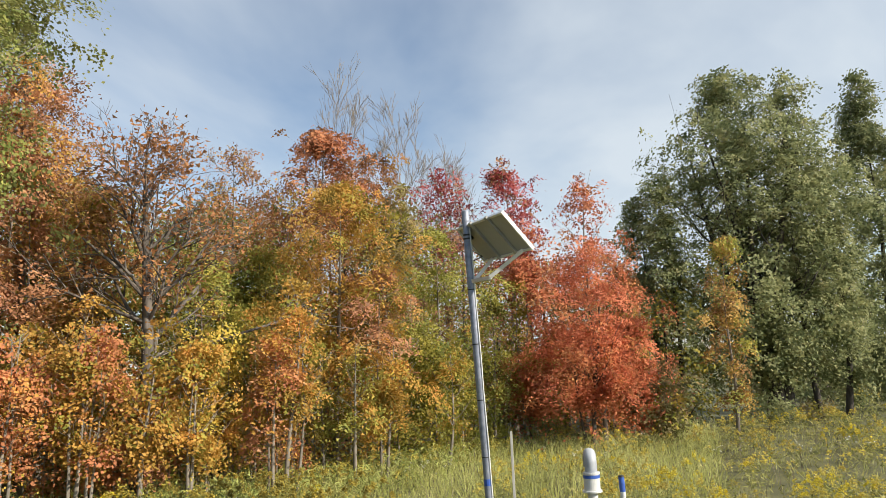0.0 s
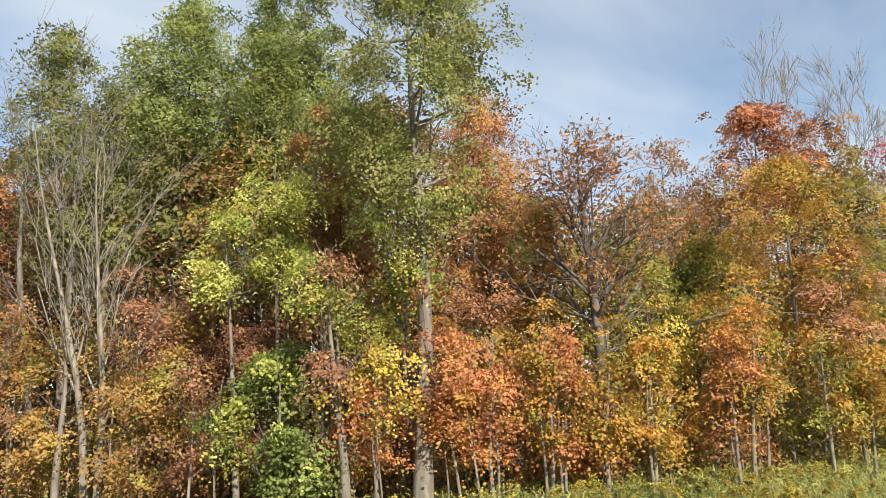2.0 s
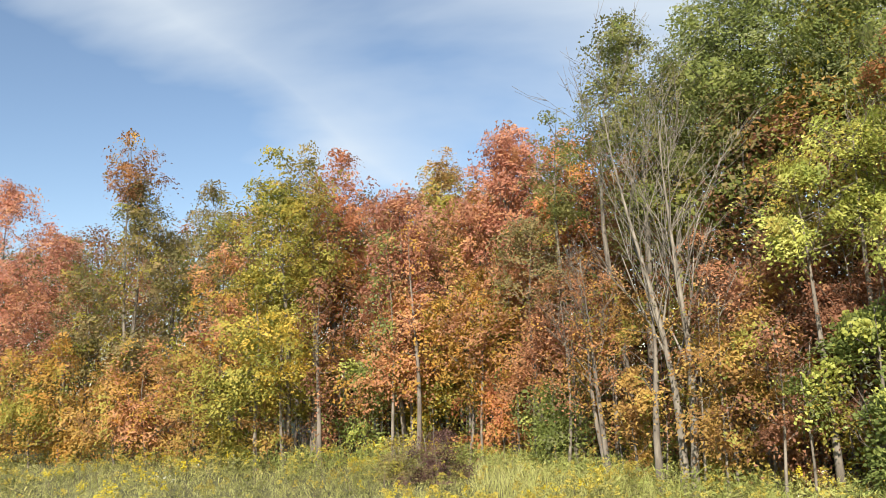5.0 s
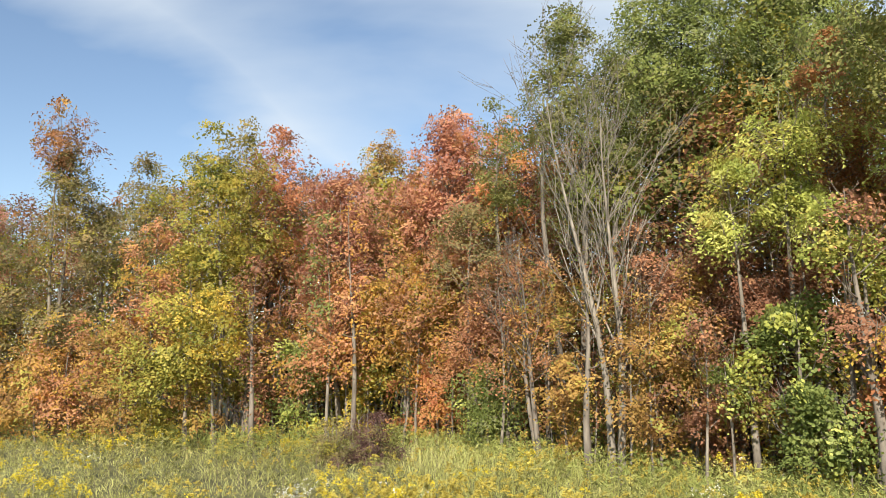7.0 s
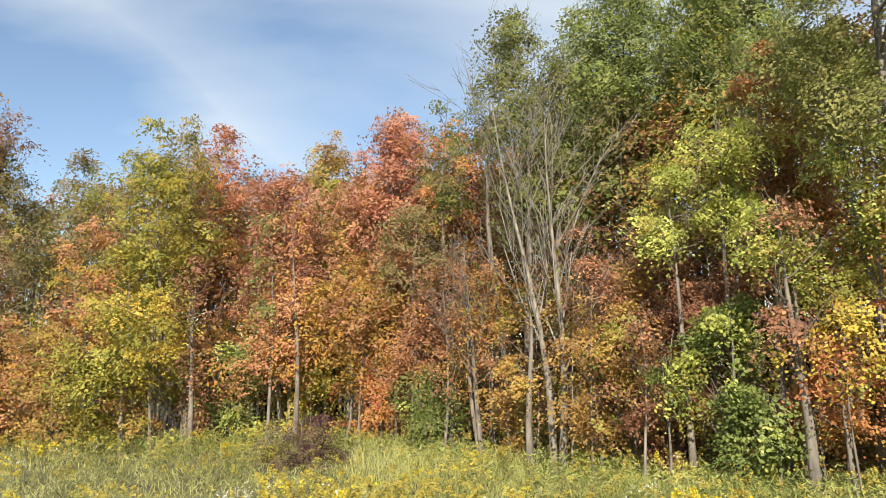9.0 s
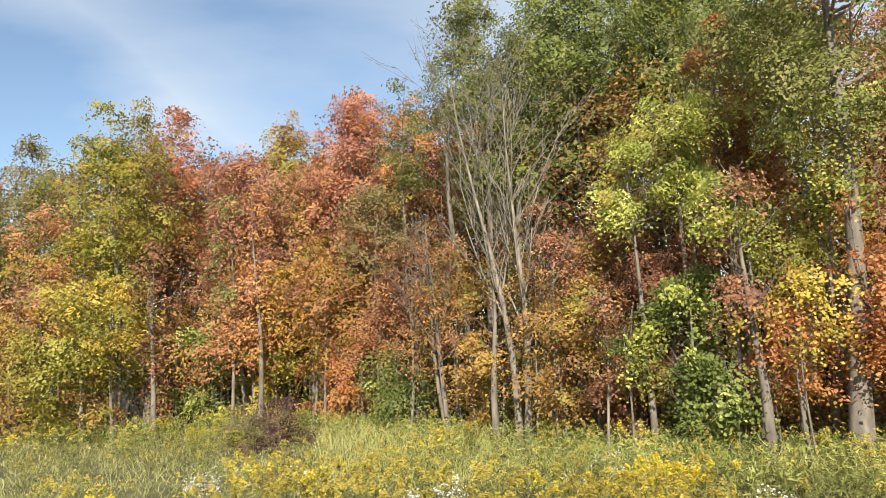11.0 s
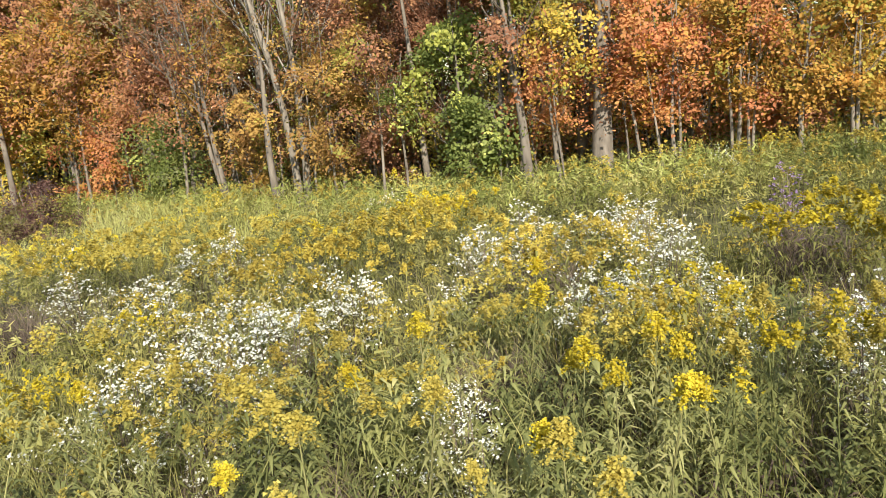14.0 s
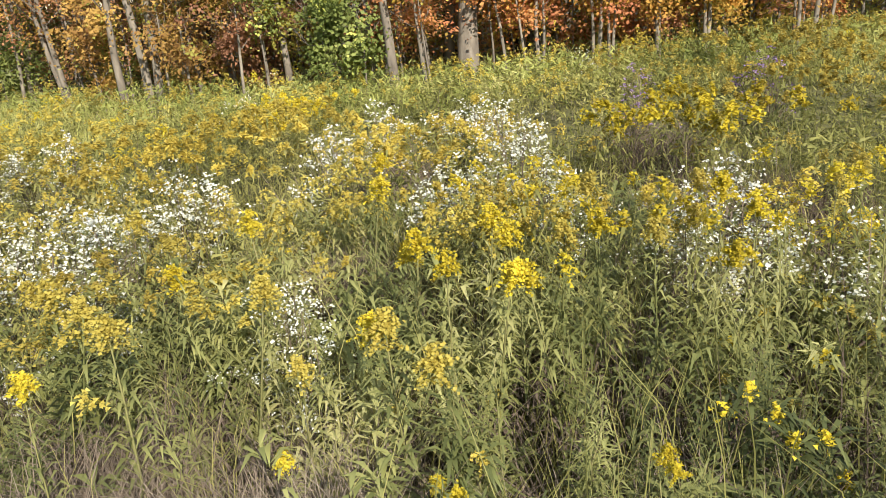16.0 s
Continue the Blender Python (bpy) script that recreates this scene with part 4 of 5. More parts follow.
def scatter(count, r0, r1, a0=-125.0, a1=45.0, power=1.0, past=1.0, everywhere=False):
    """Places in the field, from r0 to r1 metres off, up to the wood."""
    r = r0 + (r1 - r0) * fr.uniform(0, 1, count) ** power
    a = fr.uniform(a0, a1, count)
    keep = r < np.interp(a, EA, ED) + past
    r, a = r[keep], np.radians(a[keep])
    x, y = -np.sin(a) * r, np.cos(a) * r
    if not everywhere:
        free = ~worn(x, y) | (fr.uniform(0, 1, len(x)) < 0.12)
        x, y = x[free], y[free]
    return np.stack([x, y, ground_np(x, y)], 1)


def blades(p, height, width, bend=0.35):
    """Grass blades of three triangles that bend over."""
    n = len(p)
    h = height * fr.uniform(0.5, 1.25, (n, 1))
    a = fr.uniform(0, 6.283, (n, 1))
    side = np.concatenate([np.cos(a), np.sin(a), 0 * a], 1) * width
    b = fr.uniform(0, 6.283, (n, 1))
    lean = np.concatenate([np.cos(b), np.sin(b), 0 * b], 1) * h * bend * fr.uniform(0.2, 1.2, (n, 1))
    upz = np.array([[0, 0, 1.0]])
    m = p + lean * 0.3 + upz * h * 0.6
    v = np.stack([p - side, p + side, m + side * 0.7, m - side * 0.7, p + lean + upz * h], 1).reshape(-1, 3)
    q = np.arange(n)[:, None] * 5
    t = np.concatenate([q + [0, 1, 2], q + [0, 2, 3], q + [3, 2, 4]], 1).reshape(-1, 3)
    return v, t


class Heap:
    """Collects triangles with a material each."""

    def __init__(self, *mats):
        self.mats, self.v, self.t, self.i, self.n = mats, [], [], [], 0

    def add(self, vt, k):
        v, t = vt
        if len(v):
            self.v.append(v)
            self.t.append(t + self.n)
            self.i.append(np.full(len(t), k))
            self.n += len(v)

    def done(self, name, label, category):
        ob = tri_mesh(name, np.concatenate(self.v), np.concatenate(self.t), self.mats, np.concatenate(self.i))
        return tagged(ob, label, category, kind="stuff")


def lances(rng, base, out, size, wide, hang=(-0.35, 0.15)):
    """Narrow leaves that leave the stem at base, rise, and hang at the tip."""
    n = len(base)
    s = size * rng.uniform(0.7, 1.2, (n, 1))
    upz = np.array([[0, 0, 1.0]])
    side = unit(np.cross(out, upz)) * s * wide
    m = base + out * s * 0.5 + upz * s * 0.16
    e = base + out * s + upz * s * rng.uniform(*hang, (n, 1))
    v = np.stack([base, m + side + upz * s * 0.04, e, m - side + upz * s * 0.04], 1).reshape(-1, 3)
    q = np.arange(n)[:, None] * 4
    return v, np.concatenate([q + [0, 1, 3], q + [1, 2, 3]], 1).reshape(-1, 3)


def round_dirs(rng, shape, rise=0.0):
    a = rng.uniform(0, 6.283, shape)
    return np.stack([np.cos(a), np.sin(a), np.full(shape, rise)], -1)


def tall_weed(p, h, leaf_n, leaf_size, heap, stem_k, leaf_k, fine=False):
    """Upright stems with narrow hanging leaves."""
    n = len(p)
    lean = fr.normal(size=(n, 3)) * 0.2
    lean[:, 2] = 1
    tip = p + lean * h[:, None]
    side = round_dirs(fr, (n,)) * 0.0022
    v = np.stack([p - side, p + side, tip], 1).reshape(-1, 3)
    heap.add((v, np.arange(3 * n).reshape(-1, 3)), stem_k)
    f = (0.84 if fine else 0.98) - 0.7 * fr.uniform(0, 1, (n, leaf_n, 1)) ** 1.5
    c = (p[:, None] + (tip - p)[:, None] * f).reshape(-1, 3)
    if fine:
        c = c + round_dirs(fr, (n * leaf_n,)) * leaf_size * fr.uniform(0.2, 1.0, (n * leaf_n, 1))
        heap.add(flecks(fr, c, leaf_size, 0.13, 1.2, -0.3), leaf_k)
    else:
        heap.add(lances(fr, c, round_dirs(fr, (n * leaf_n,), 0.25), leaf_size, 0.085, (-0.55, 0.1)), leaf_k)
    return tip


def plume(tip, arms, per, reach, size, heap, k):
    """Goldenrod heads: drooping arms thick with flecks of bloom."""
    n = len(tip)
    d = round_dirs(fr, (n, arms, 1)) * fr.uniform(0.4, 1.0, (n, arms, 1, 1)) * reach
    f = fr.uniform(0.0, 1.0, (1, 1, per, 1))
    c = tip[:, None, None] + d * f
    c = c + np.array([0, 0, 1.0]) * (reach * (0.35 * f - 0.75 * f * f) + fr.uniform(-0.7, 0.2, (n, arms, 1, 1)) * reach)
    c = c.reshape(-1, 3) + fr.normal(size=(n * arms * per, 3)) * size * 0.35
    heap.add(flecks(fr, c, size * 1.15, 0.5, 0.9, 0.0), k)


def patchy(p, scale, seed):
    return np.array([noise.noise((a * scale, b * scale, seed)) for a, b, _ in p])


grass = Heap(M_GRASS, M_DRY, M_PALE)
grass.add(blades(scatter(9000, 1.1, 7, power=0.8), 0.5, 0.003, 0.7), 0)
grass.add(blades(scatter(12000, 1.0, 4.0, everywhere=True), 0.42, 0.003, 0.9), 1)
grass.add(blades(scatter(3000, 1.2, 7), 0.8, 0.0026, 0.5), 0)
grass.add(blades(scatter(28000, 5, 40, power=0.7), 0.17, 0.0042, 1.9), 0)
grass.add(blades(scatter(26000, 13, 34, 2, 45, power=0.8), 0.17, 0.0045, 1.9), 2)
grass.add(blades(scatter(30000, 10.5, 22, -90, 2, power=0.8), 0.52, 0.004, 1.0), 2)
grass.add(blades(scatter(6000, 5, 40, power=0.8), 0.50, 0.004), 1)
grass.add(blades(scatter(9000, 13, 48, -128, -78, power=0.9), 0.2, 0.006, 1.8), 0)
grass.add(blades(scatter(5000, 13, 48, -128, -78, power=0.9), 0.2, 0.006, 1.8), 2)
grass.add(blades(scatter(15000, 0.6, 11, 40, 240, power=0.8), 0.26, 0.005, 1.5), 0)
grass.done("meadow_grass", "tall green and straw-coloured meadow grass", "grass")

for az, d, r in WORN:
    c = polar(az, d)
    p = np.array([c.x, c.y, 0.0]) + fr.normal(size=(900, 3)) * np.array([r * 0.55, r * 0.55, 0])
    p[:, 2] = ground_np(p[:, 0], p[:, 1])
    dead = Heap(M_DRY)
    dead.add(blades(p, 0.45, 0.003, 0.8), 0)
    dead.done("dead_stalks", "patch of brown dead stalks in the meadow", "grass")

weeds = Heap(M_STEM, M_WEED, M_ROD, M_FADED, M_ASTER, M_FRESH, M_OCHRE, M_EDGE)
for cnt, r0, r1, lo, hi, ln, ls, arms, per, reach, sz, less, soft in ((1350, 1.3, 5, 0.30, 0.66, 34, 0.10, 8, 9, 0.05, 0.011, 0.85, 0.0), (4300, 4.0, 11, 0.42, 0.80, 14, 0.085, 7, 13, 0.12, 0.0175, 0.80, 0.22),
                                                                      (5200, 9.0, 24, 0.42, 0.70, 12, 0.095, 5, 8, 0.15, 0.026, 0.55, 0.35), (3600, 17, 44, 0.38, 0.65, 9, 0.15, 3, 7, 0.2, 0.045, 0.42, 0.4)):
    p = scatter(cnt, r0, r1, power=0.8)
    # mounds and hollows: plants crowd round the middles of clumps, taller there
    mids = scatter(int(cnt / 10), r0, r1, power=0.8)
    own = fr.integers(0, len(mids), len(p))
    near = mids[own]
    pull = fr.uniform(0, 1, (len(p), 1)) < 0.8
    spread = fr.normal(size=(len(p), 3)) * (0.2 if r0 < 9 else 0.26)
    p = np.where(pull, near + spread, p)
    free = np.hypot(p[:, 0], p[:, 1]) > 1.3
    p, pull, own, spread = p[free], pull[free], own[free], spread[free]
    p[:, 2] = ground_np(p[:, 0], p[:, 1])
    dome = 1.15 - 0.9 * np.minimum(np.hypot(spread[:, 0], spread[:, 1]), 0.5)
    tall = np.where(pull[:, 0], dome, 0.7) * (1 + 0.3 * patchy(p, 0.7, 4.4))
    tip = tall_weed(p, (lo + (hi - lo) * (0.65 * fr.uniform(0, 1, len(mids))[own] + 0.35 * fr.uniform(0, 1, len(p)))) * tall, ln, ls, weeds, 0, 1 if r0 > 3 else 5, r0 > 3)
    bloom = patchy(tip, 0.33, 1.7) * 1.1 + patchy(tip, 1.1, 6.1) * 0.8 + fr.uniform(-0.95, 0.95, len(mids))[own] + fr.uniform(-0.12, 0.12, len(tip)) - np.where(pull[:, 0], less, less + 0.35)
    plume(tip[bloom > 0.22], arms, per, reach, sz, weeds, 2)
    rest = (bloom <= 0.22) & (bloom > -0.3 - soft)
    dull = patchy(tip, 0.45, 12.9) > 0.0
    plume(tip[rest & ~dull], arms, per, reach, sz, weeds, 3)
    plume(tip[rest & dull], arms, per, reach, sz, weeds, 6)
    aster = (patchy(tip, 0.5, 9.3) > 0.42) & (fr.uniform(0, 1, len(tip)) < 0.25)
    plume(tip[aster], arms, max(per // 2, 1), reach * 1.2, sz * 0.7, weeds, 4)
# taller greenish growth along the foot of the wood
a = fr.uniform(-72, 32, 3000)
r = np.interp(a, EA, ED) - 3.2 * fr.uniform(0, 1, 3000) ** 1.3 + 0.5
a = np.radians(a)
p = np.stack([-np.sin(a) * r, np.cos(a) * r, 0 * r], 1)
p[:, 2] = ground_np(p[:, 0], p[:, 1])
tip = tall_weed(p, fr.uniform(0.42, 0.72, len(p)) * (1 + 0.25 * patchy(p, 0.5, 15.2)), 11, 0.10, weeds, 0, 7, True)
few = fr.uniform(0, 1, len(p)) < 0.16
plume(tip[few], 4, 7, 0.12, 0.024, weeds, 3)
weeds.done("goldenrod_field", "yellow goldenrod and pale weeds standing in a meadow", "wildflowers")


# goldenrod near by, plant by plant
def goldenrod(k):
    rng = np.random.default_rng(300 + k)
    top = new("goldenrod", None)
    tagged(top, "goldenrod plant with arching leaves and a yellow flower head" if k < 5 else "leafy green goldenrod stalk past its bloom", "wildflower", "goldenrod near the path")
    h = 0.72 + 0.08 * (k % 5)
    bend = rng.uniform(-0.10, 0.10, 2)
    path = [Vector((bend[0] * u * u, bend[1] * u * u, h * u - 0.03)) for u in (0, 0.25, 0.5, 0.75, 1)]
    V, F = [], []
    tube(V, F, path, [0.005, 0.0045, 0.004, 0.003, 0.002], 5)
    smooth(build("stem", V, F, M_STEM, top))
    n = 84
    f = np.linspace(0.10, 0.97, n)
    base = np.stack([bend[0] * f * f, bend[1] * f * f, h * f], 1)
    a = np.arange(n) * 2.4 + rng.uniform(-0.3, 0.3, n)
    out = np.stack([np.cos(a), np.sin(a), np.full(n, 0.35)], 1)
    v, t = lances(rng, base, out, 0.125 * np.sqrt(np.clip(1.15 - f, 0.12, 1))[:, None], 0.072, (-0.6, 0.1))
    dead = np.repeat(f < rng.uniform(0.2, 0.42), 2)
    tagged(tri_mesh("foliage", v, t, [M_FRESH, M_DRY], dead, top), kind="stuff")
    if k > 4:
        return top
    arms, per = 24 + k, 30
    c = []
    for i in range(arms):
        d = rng.uniform(0, 6.28)
        z0 = rng.uniform(-0.07, 0.025)
        r = rng.uniform(0.5, 1.0) * (0.052 - 0.45 * z0)
        for u in np.linspace(0, 1, per):
            c.append((bend[0] + math.cos(d) * r * u, bend[1] + math.sin(d) * r * u, h + z0 + 0.045 * u - 0.05 * u * u))
    c = np.array(c) + rng.normal(size=(arms * per, 3)) * 0.005
    v, t = leaves(rng, c, 0.0105, 0.5, 0.9, 0.0)
    tagged(tri_mesh("flower_head", v, t, [M_ROD if k % 4 else M_FADED], None, top), "massed small yellow blooms", kind="stuff")
    return top


rods = [goldenrod(k) for k in range(8)]
for k, ob in enumerate(rods):
    p = polar(-24 - 6 * k, 2.3 + 0.15 * k)
    p.z = ground_z(p.x, p.y)
    ob.location = p
def stand_rod(x, y, z, k, size, tilt):
    m = pose(x, y, z, 0, 0, fr.uniform(0, 360)) @ pose(0, 0, 0, tilt, 0, fr.uniform(0, 360)) @ Matrix.Scale(size, 4)
    ob = copy_thing(rods[k], m)
    ob.matrix_basis = m


for p in scatter(245, 1.4, 3.9, -80, 12, 0.8):
    stand_rod(*p, 5 + int(fr.integers(0, 3)), fr.uniform(0.58, 0.88), abs(fr.normal()) * 14 if fr.uniform() < 0.9 else fr.uniform(45, 75))
# those in full bloom
for az, d in ((-6.5, 2.9), (-15.9, 3.0), (-20.1, 3.1), (-21.2, 3.2), (-18.1, 2.6), (-9.9, 2.45), (-32.5, 2.3), (-33.0, 2.8), (-34.0, 2.85), (-40.4, 2.15), (-38.8, 3.1), (-45.1, 2.55), (-38.8, 2.7), (-51.9, 2.6), (-54.5, 3.1), (-55.6, 3.15),
              (-56.5, 3.4), (-58.6, 3.25), (-52.1, 2.9), (-56.6, 2.0), (-35.1, 1.8), (-40.2, 1.8), (-24.0, 2.05), (-65.8, 1.9), (-4.1, 2.35), (-11.5, 1.85), (-47.5, 3.0), (-15.0, 3.5), (-44.2, 2.9), (-66.9, 2.05), (-50.1, 1.95),
              (-5.5, 3.0), (-7.6, 2.95), (1.0, 3.2), (3.5, 3.6), (-28.5, 3.6), (-62.8, 3.7), (-63.8, 3.8), (-70.0, 3.0), (-75.0, 3.6), (-30.2, 3.9), (-12.6, 3.6)):
    p = polar(az, d)
    k = int(fr.integers(0, 5))
    low = 0.62 if d < 2.1 else 1.0
    stand_rod(p.x, p.y, ground_z(p.x, p.y), k, low * fr.uniform(0.86, 0.98) / (0.75 + 0.08 * k), abs(fr.normal()) * 9)


# white asters in clumps
def aster_clump(az, d, w, h, mat, label, many=1.0):
    rng = np.random.default_rng(int(abs(az) * 10 + d * 100))
    top = new("aster_clump", None)
    p = polar(az, d)
    top.location = (p.x, p.y, ground_z(p.x, p.y))
    tagged(top, label, "wildflower", "aster clumps")
    w *= 0.72
    k = int(46 * w / 0.4)
    root = rng.normal(size=(k, 3)) * np.array([w * 0.3, w * 0.3, 0])
    tip = root * 1.7 + rng.normal(size=(k, 3)) * np.array([0.08, 0.08, 0])
    tip[:, 2] = h * (1 - 0.35 * np.clip((tip[:, 0] ** 2 + tip[:, 1] ** 2) / (w * w), 0, 1.4)) * rng.uniform(0.7, 1.1, k)
    V, F = [], []
    for a, b in zip(root, tip):
        a, b = Vector(a), Vector(b)
        tube(V, F, [a, a.lerp(b, 0.5) + Vector((0, 0, 0.06)), b], [0.004, 0.003, 0.002], 3)
    tagged(build("stalk_mass", V, F, M_DRY, top), kind="stuff")
    f = rng.uniform(0.3, 1, (k, 14, 1))
    c = (root[:, None] + (tip - root)[:, None] * f).reshape(-1, 3)
    v, t = lances(rng, c, round_dirs(rng, (k * 14,), 0.3), 0.06, 0.12)
    tagged(tri_mesh("foliage", v, t, [M_STEM], None, top), kind="stuff")
    # each stalk ends in small flat bunches of blooms
    bunch = tip[:, None] + rng.normal(size=(k, int((5 if d < 5 else 3.4) * many) + 1, 3)) * np.array([0.06, 0.06, 0.05])
    c = (bunch[:, :, None] + rng.normal(size=(*bunch.shape[:2], 9 if d < 3.4 else 5, 3)) * np.array([0.016, 0.016, 0.008])).reshape(-1, 3)
    v, t = leaves(rng, c, 0.011 if d < 3.4 else 0.017 if d < 5 else 0.02, 0.5, 1.4, 0.0)
    tagged(tri_mesh("bloom_mass", v, t, [mat], None, top), kind="stuff")


WHITE = "clump of white asters with many small blooms"
for az, d, w, h in ((-26.7, 5.5, 0.42, 0.78), (-34.6, 4.45, 0.32, 0.76), (-39.0, 5.8, 0.48, 0.8), (-41.0, 4.5, 0.42, 0.76), (-38.2, 4.5, 0.32, 0.76), (-45.0, 3.9, 0.18, 0.74), (-23.0, 2.9, 0.16, 0.95), (-24.6, 2.75, 0.14, 0.7), (-14.4, 5.0, 0.36, 0.74),
                    (-10.0, 4.65, 0.42, 0.74), (-3.8, 4.35, 0.42, 0.72), (-0.8, 6.35, 0.32, 0.76), (-2.3, 5.4, 0.26, 0.74), (3.3, 7.0, 0.4, 0.78), (-7.4, 7.85, 0.3, 0.8), (1.7, 4.2, 0.38, 0.72), (-52.0, 3.95, 0.2, 0.74), (-54.0, 3.5, 0.24, 0.72),
                    (-17.0, 5.25, 0.24, 0.74), (-55.6, 4.15, 0.28, 0.75), (-58.8, 3.7, 0.22, 0.72), (-65.2, 3.5, 0.2, 0.72), (-5.4, 3.7, 0.2, 0.66), (10.0, 10.2, 0.5, 0.7), (-30.0, 6.5, 0.4, 0.78), (-36.6, 6.4, 0.5, 0.8), (-4.9, 7.5, 0.26, 0.76),
                    (-79.9, 8.0, 0.4, 0.55), (-73.9, 8.2, 0.3, 0.55), (-8.0, 4.0, 0.26, 0.66), (-6.8, 5.2, 0.3, 0.72)):
    aster_clump(az, d, w, h, M_ASTER, WHITE, 1.2)
for az, d, w in ((-56.7, 7.9, 0.26), (-48.4, 7.5, 0.2), (-55.6, 8.2, 0.2), (-48.6, 6.9, 0.2)):
    aster_clump(az, d, w, 0.85, M_PURPLE, "clump of purple asters in the meadow", 0.6)


# thick stands of goldenrod in full bloom
def rod_stand(az, d, w, h, mat=None):
    heap_p = polar(az, d)
    k = int(55 * w)
    p = np.array([heap_p.x, heap_p.y, 0]) + fr.normal(size=(k, 3)) * np.array([w * 0.5, w * 0.5, 0])
    p[:, 2] = ground_np(p[:, 0], p[:, 1])
    heap = Heap(M_STEM, M_WEED, mat or M_ROD)
    tip = tall_weed(p, fr.uniform(0.85, 1.1, k) * h, 12, 0.10, heap, 0, 1)
    plume(tip, 9, 12, 0.075, 0.013 if d < 5 else 0.02, heap, 2)
    heap.done("goldenrod_stand", "dense stand of bright yellow goldenrod in full bloom", "wildflowers")


for az, d, w, h in ((-52.4, 5.4, 0.5, 0.85), (-50.2, 5.6, 0.4, 0.8), (-63.2, 3.75, 0.2, 0.85), (-22.7, 8.2, 0.6, 0.72), (-55.0, 3.15, 0.2, 0.85), (-41.6, 3.75, 0.4, 0.8)):
    rod_stand(az, d, w, h)
for az, d, w, mat in ((-36.5, 3.7, 0.35, M_OCHRE), (-46.0, 3.6, 0.35, M_OCHRE), (-40.0, 3.5, 0.35, M_FADED), (-27.5, 4.2, 0.4, M_FADED), (-12.0, 6.3, 0.6, M_OCHRE), (-17.5, 6.5, 0.6, M_OCHRE), (-7.5, 3.5, 0.35, M_OCHRE), (-31.0, 5.2, 0.5, M_OCHRE),
                      (-63.0, 7.5, 1.2, M_OCHRE), (-58.0, 10.0, 1.4, M_OCHRE), (3.0, 9.0, 0.9, M_FADED), (-20.5, 3.1, 0.2, M_FADED), (-6.5, 3.0, 0.22, M_FADED), (-22.0, 7.2, 0.8, M_OCHRE), (-2.0, 8.0, 0.9, M_FADED)):
    rod_stand(az, d, w, 0.78, mat)

# ---- solar mast, vent pipe, marker post, stake ----
M_GALV = solid("galvanised_steel", [(0.16, 0.18, 0.22), (0.22, 0.24, 0.29), (0.28, 0.30, 0.35)], 14, 0.5, 0.3, 0.05)
M_ALU = solid("aluminium_frame", [(0.62, 0.62, 0.60), (0.74, 0.74, 0.72)], 20, 0.4, 0.3)
M_BACK = solid("panel_backsheet", [(0.30, 0.30, 0.28), (0.37, 0.37, 0.345)], 3, 0.6)
M_CELL = solid("solar_cells", [(0.012, 0.018, 0.05), (0.02, 0.03, 0.08)], 5, 0.15)
M_WHITEP = solid("white_pvc", [(0.48, 0.48, 0.46), (0.60, 0.60, 0.58)], 7, 0.45, 0, 0.05)
M_GREYP = solid("weathered_pvc", [(0.24, 0.26, 0.29), (0.32, 0.34, 0.37), (0.40, 0.42, 0.44)], 7, 0.5, 0, 0.08)
M_BLUE = solid("blue_tape", [(0.025, 0.07, 0.30), (0.04, 0.11, 0.42)], 12, 0.5)
M_BLACK = solid("black_plastic", [(0.012, 0.012, 0.013), (0.03, 0.03, 0.03)], 12, 0.5)
M_STAKE = solid("weathered_stake", [(0.40, 0.38, 0.34), (0.56, 0.54, 0.50)], 12, 0.85, 0, 0.3, (1, 1, 0.2))


def rod(name, a, b, r, mat, parent, label="", sides=16, r2=None):
    V, F = [], []
    a, b = Vector(a), Vector(b)
    tube(V, F, [a, a.lerp(b, 0.5), b], [r, (r + (r2 or r)) / 2, r2 or r], sides)
    F.append(tuple(reversed(range(sides))))
    return build(name, V, F, mat, parent, label)


def slab(name, c, ex, ey, ez, mat, parent, label="", bevel=0.0):
    """A box from its middle and three half-edges."""
    bm = bmesh.new()
    bmesh.ops.create_cube(bm, size=2)
    m = Matrix((ex, ey, ez)).transposed().to_4x4()
    bm.transform(Matrix.Translation(c) @ m)
    if bevel:
        bmesh.ops.bevel(bm, geom=bm.edges[:], offset=bevel, segments=2, affect="EDGES")
    me = bpy.data.meshes.new(name)
    bm.to_mesh(me)
    bm.free()
    me.materials.append(mat)
    ob = new(name, me)
    ob.parent = parent
    if label:
        ob["label"] = label
    return ob


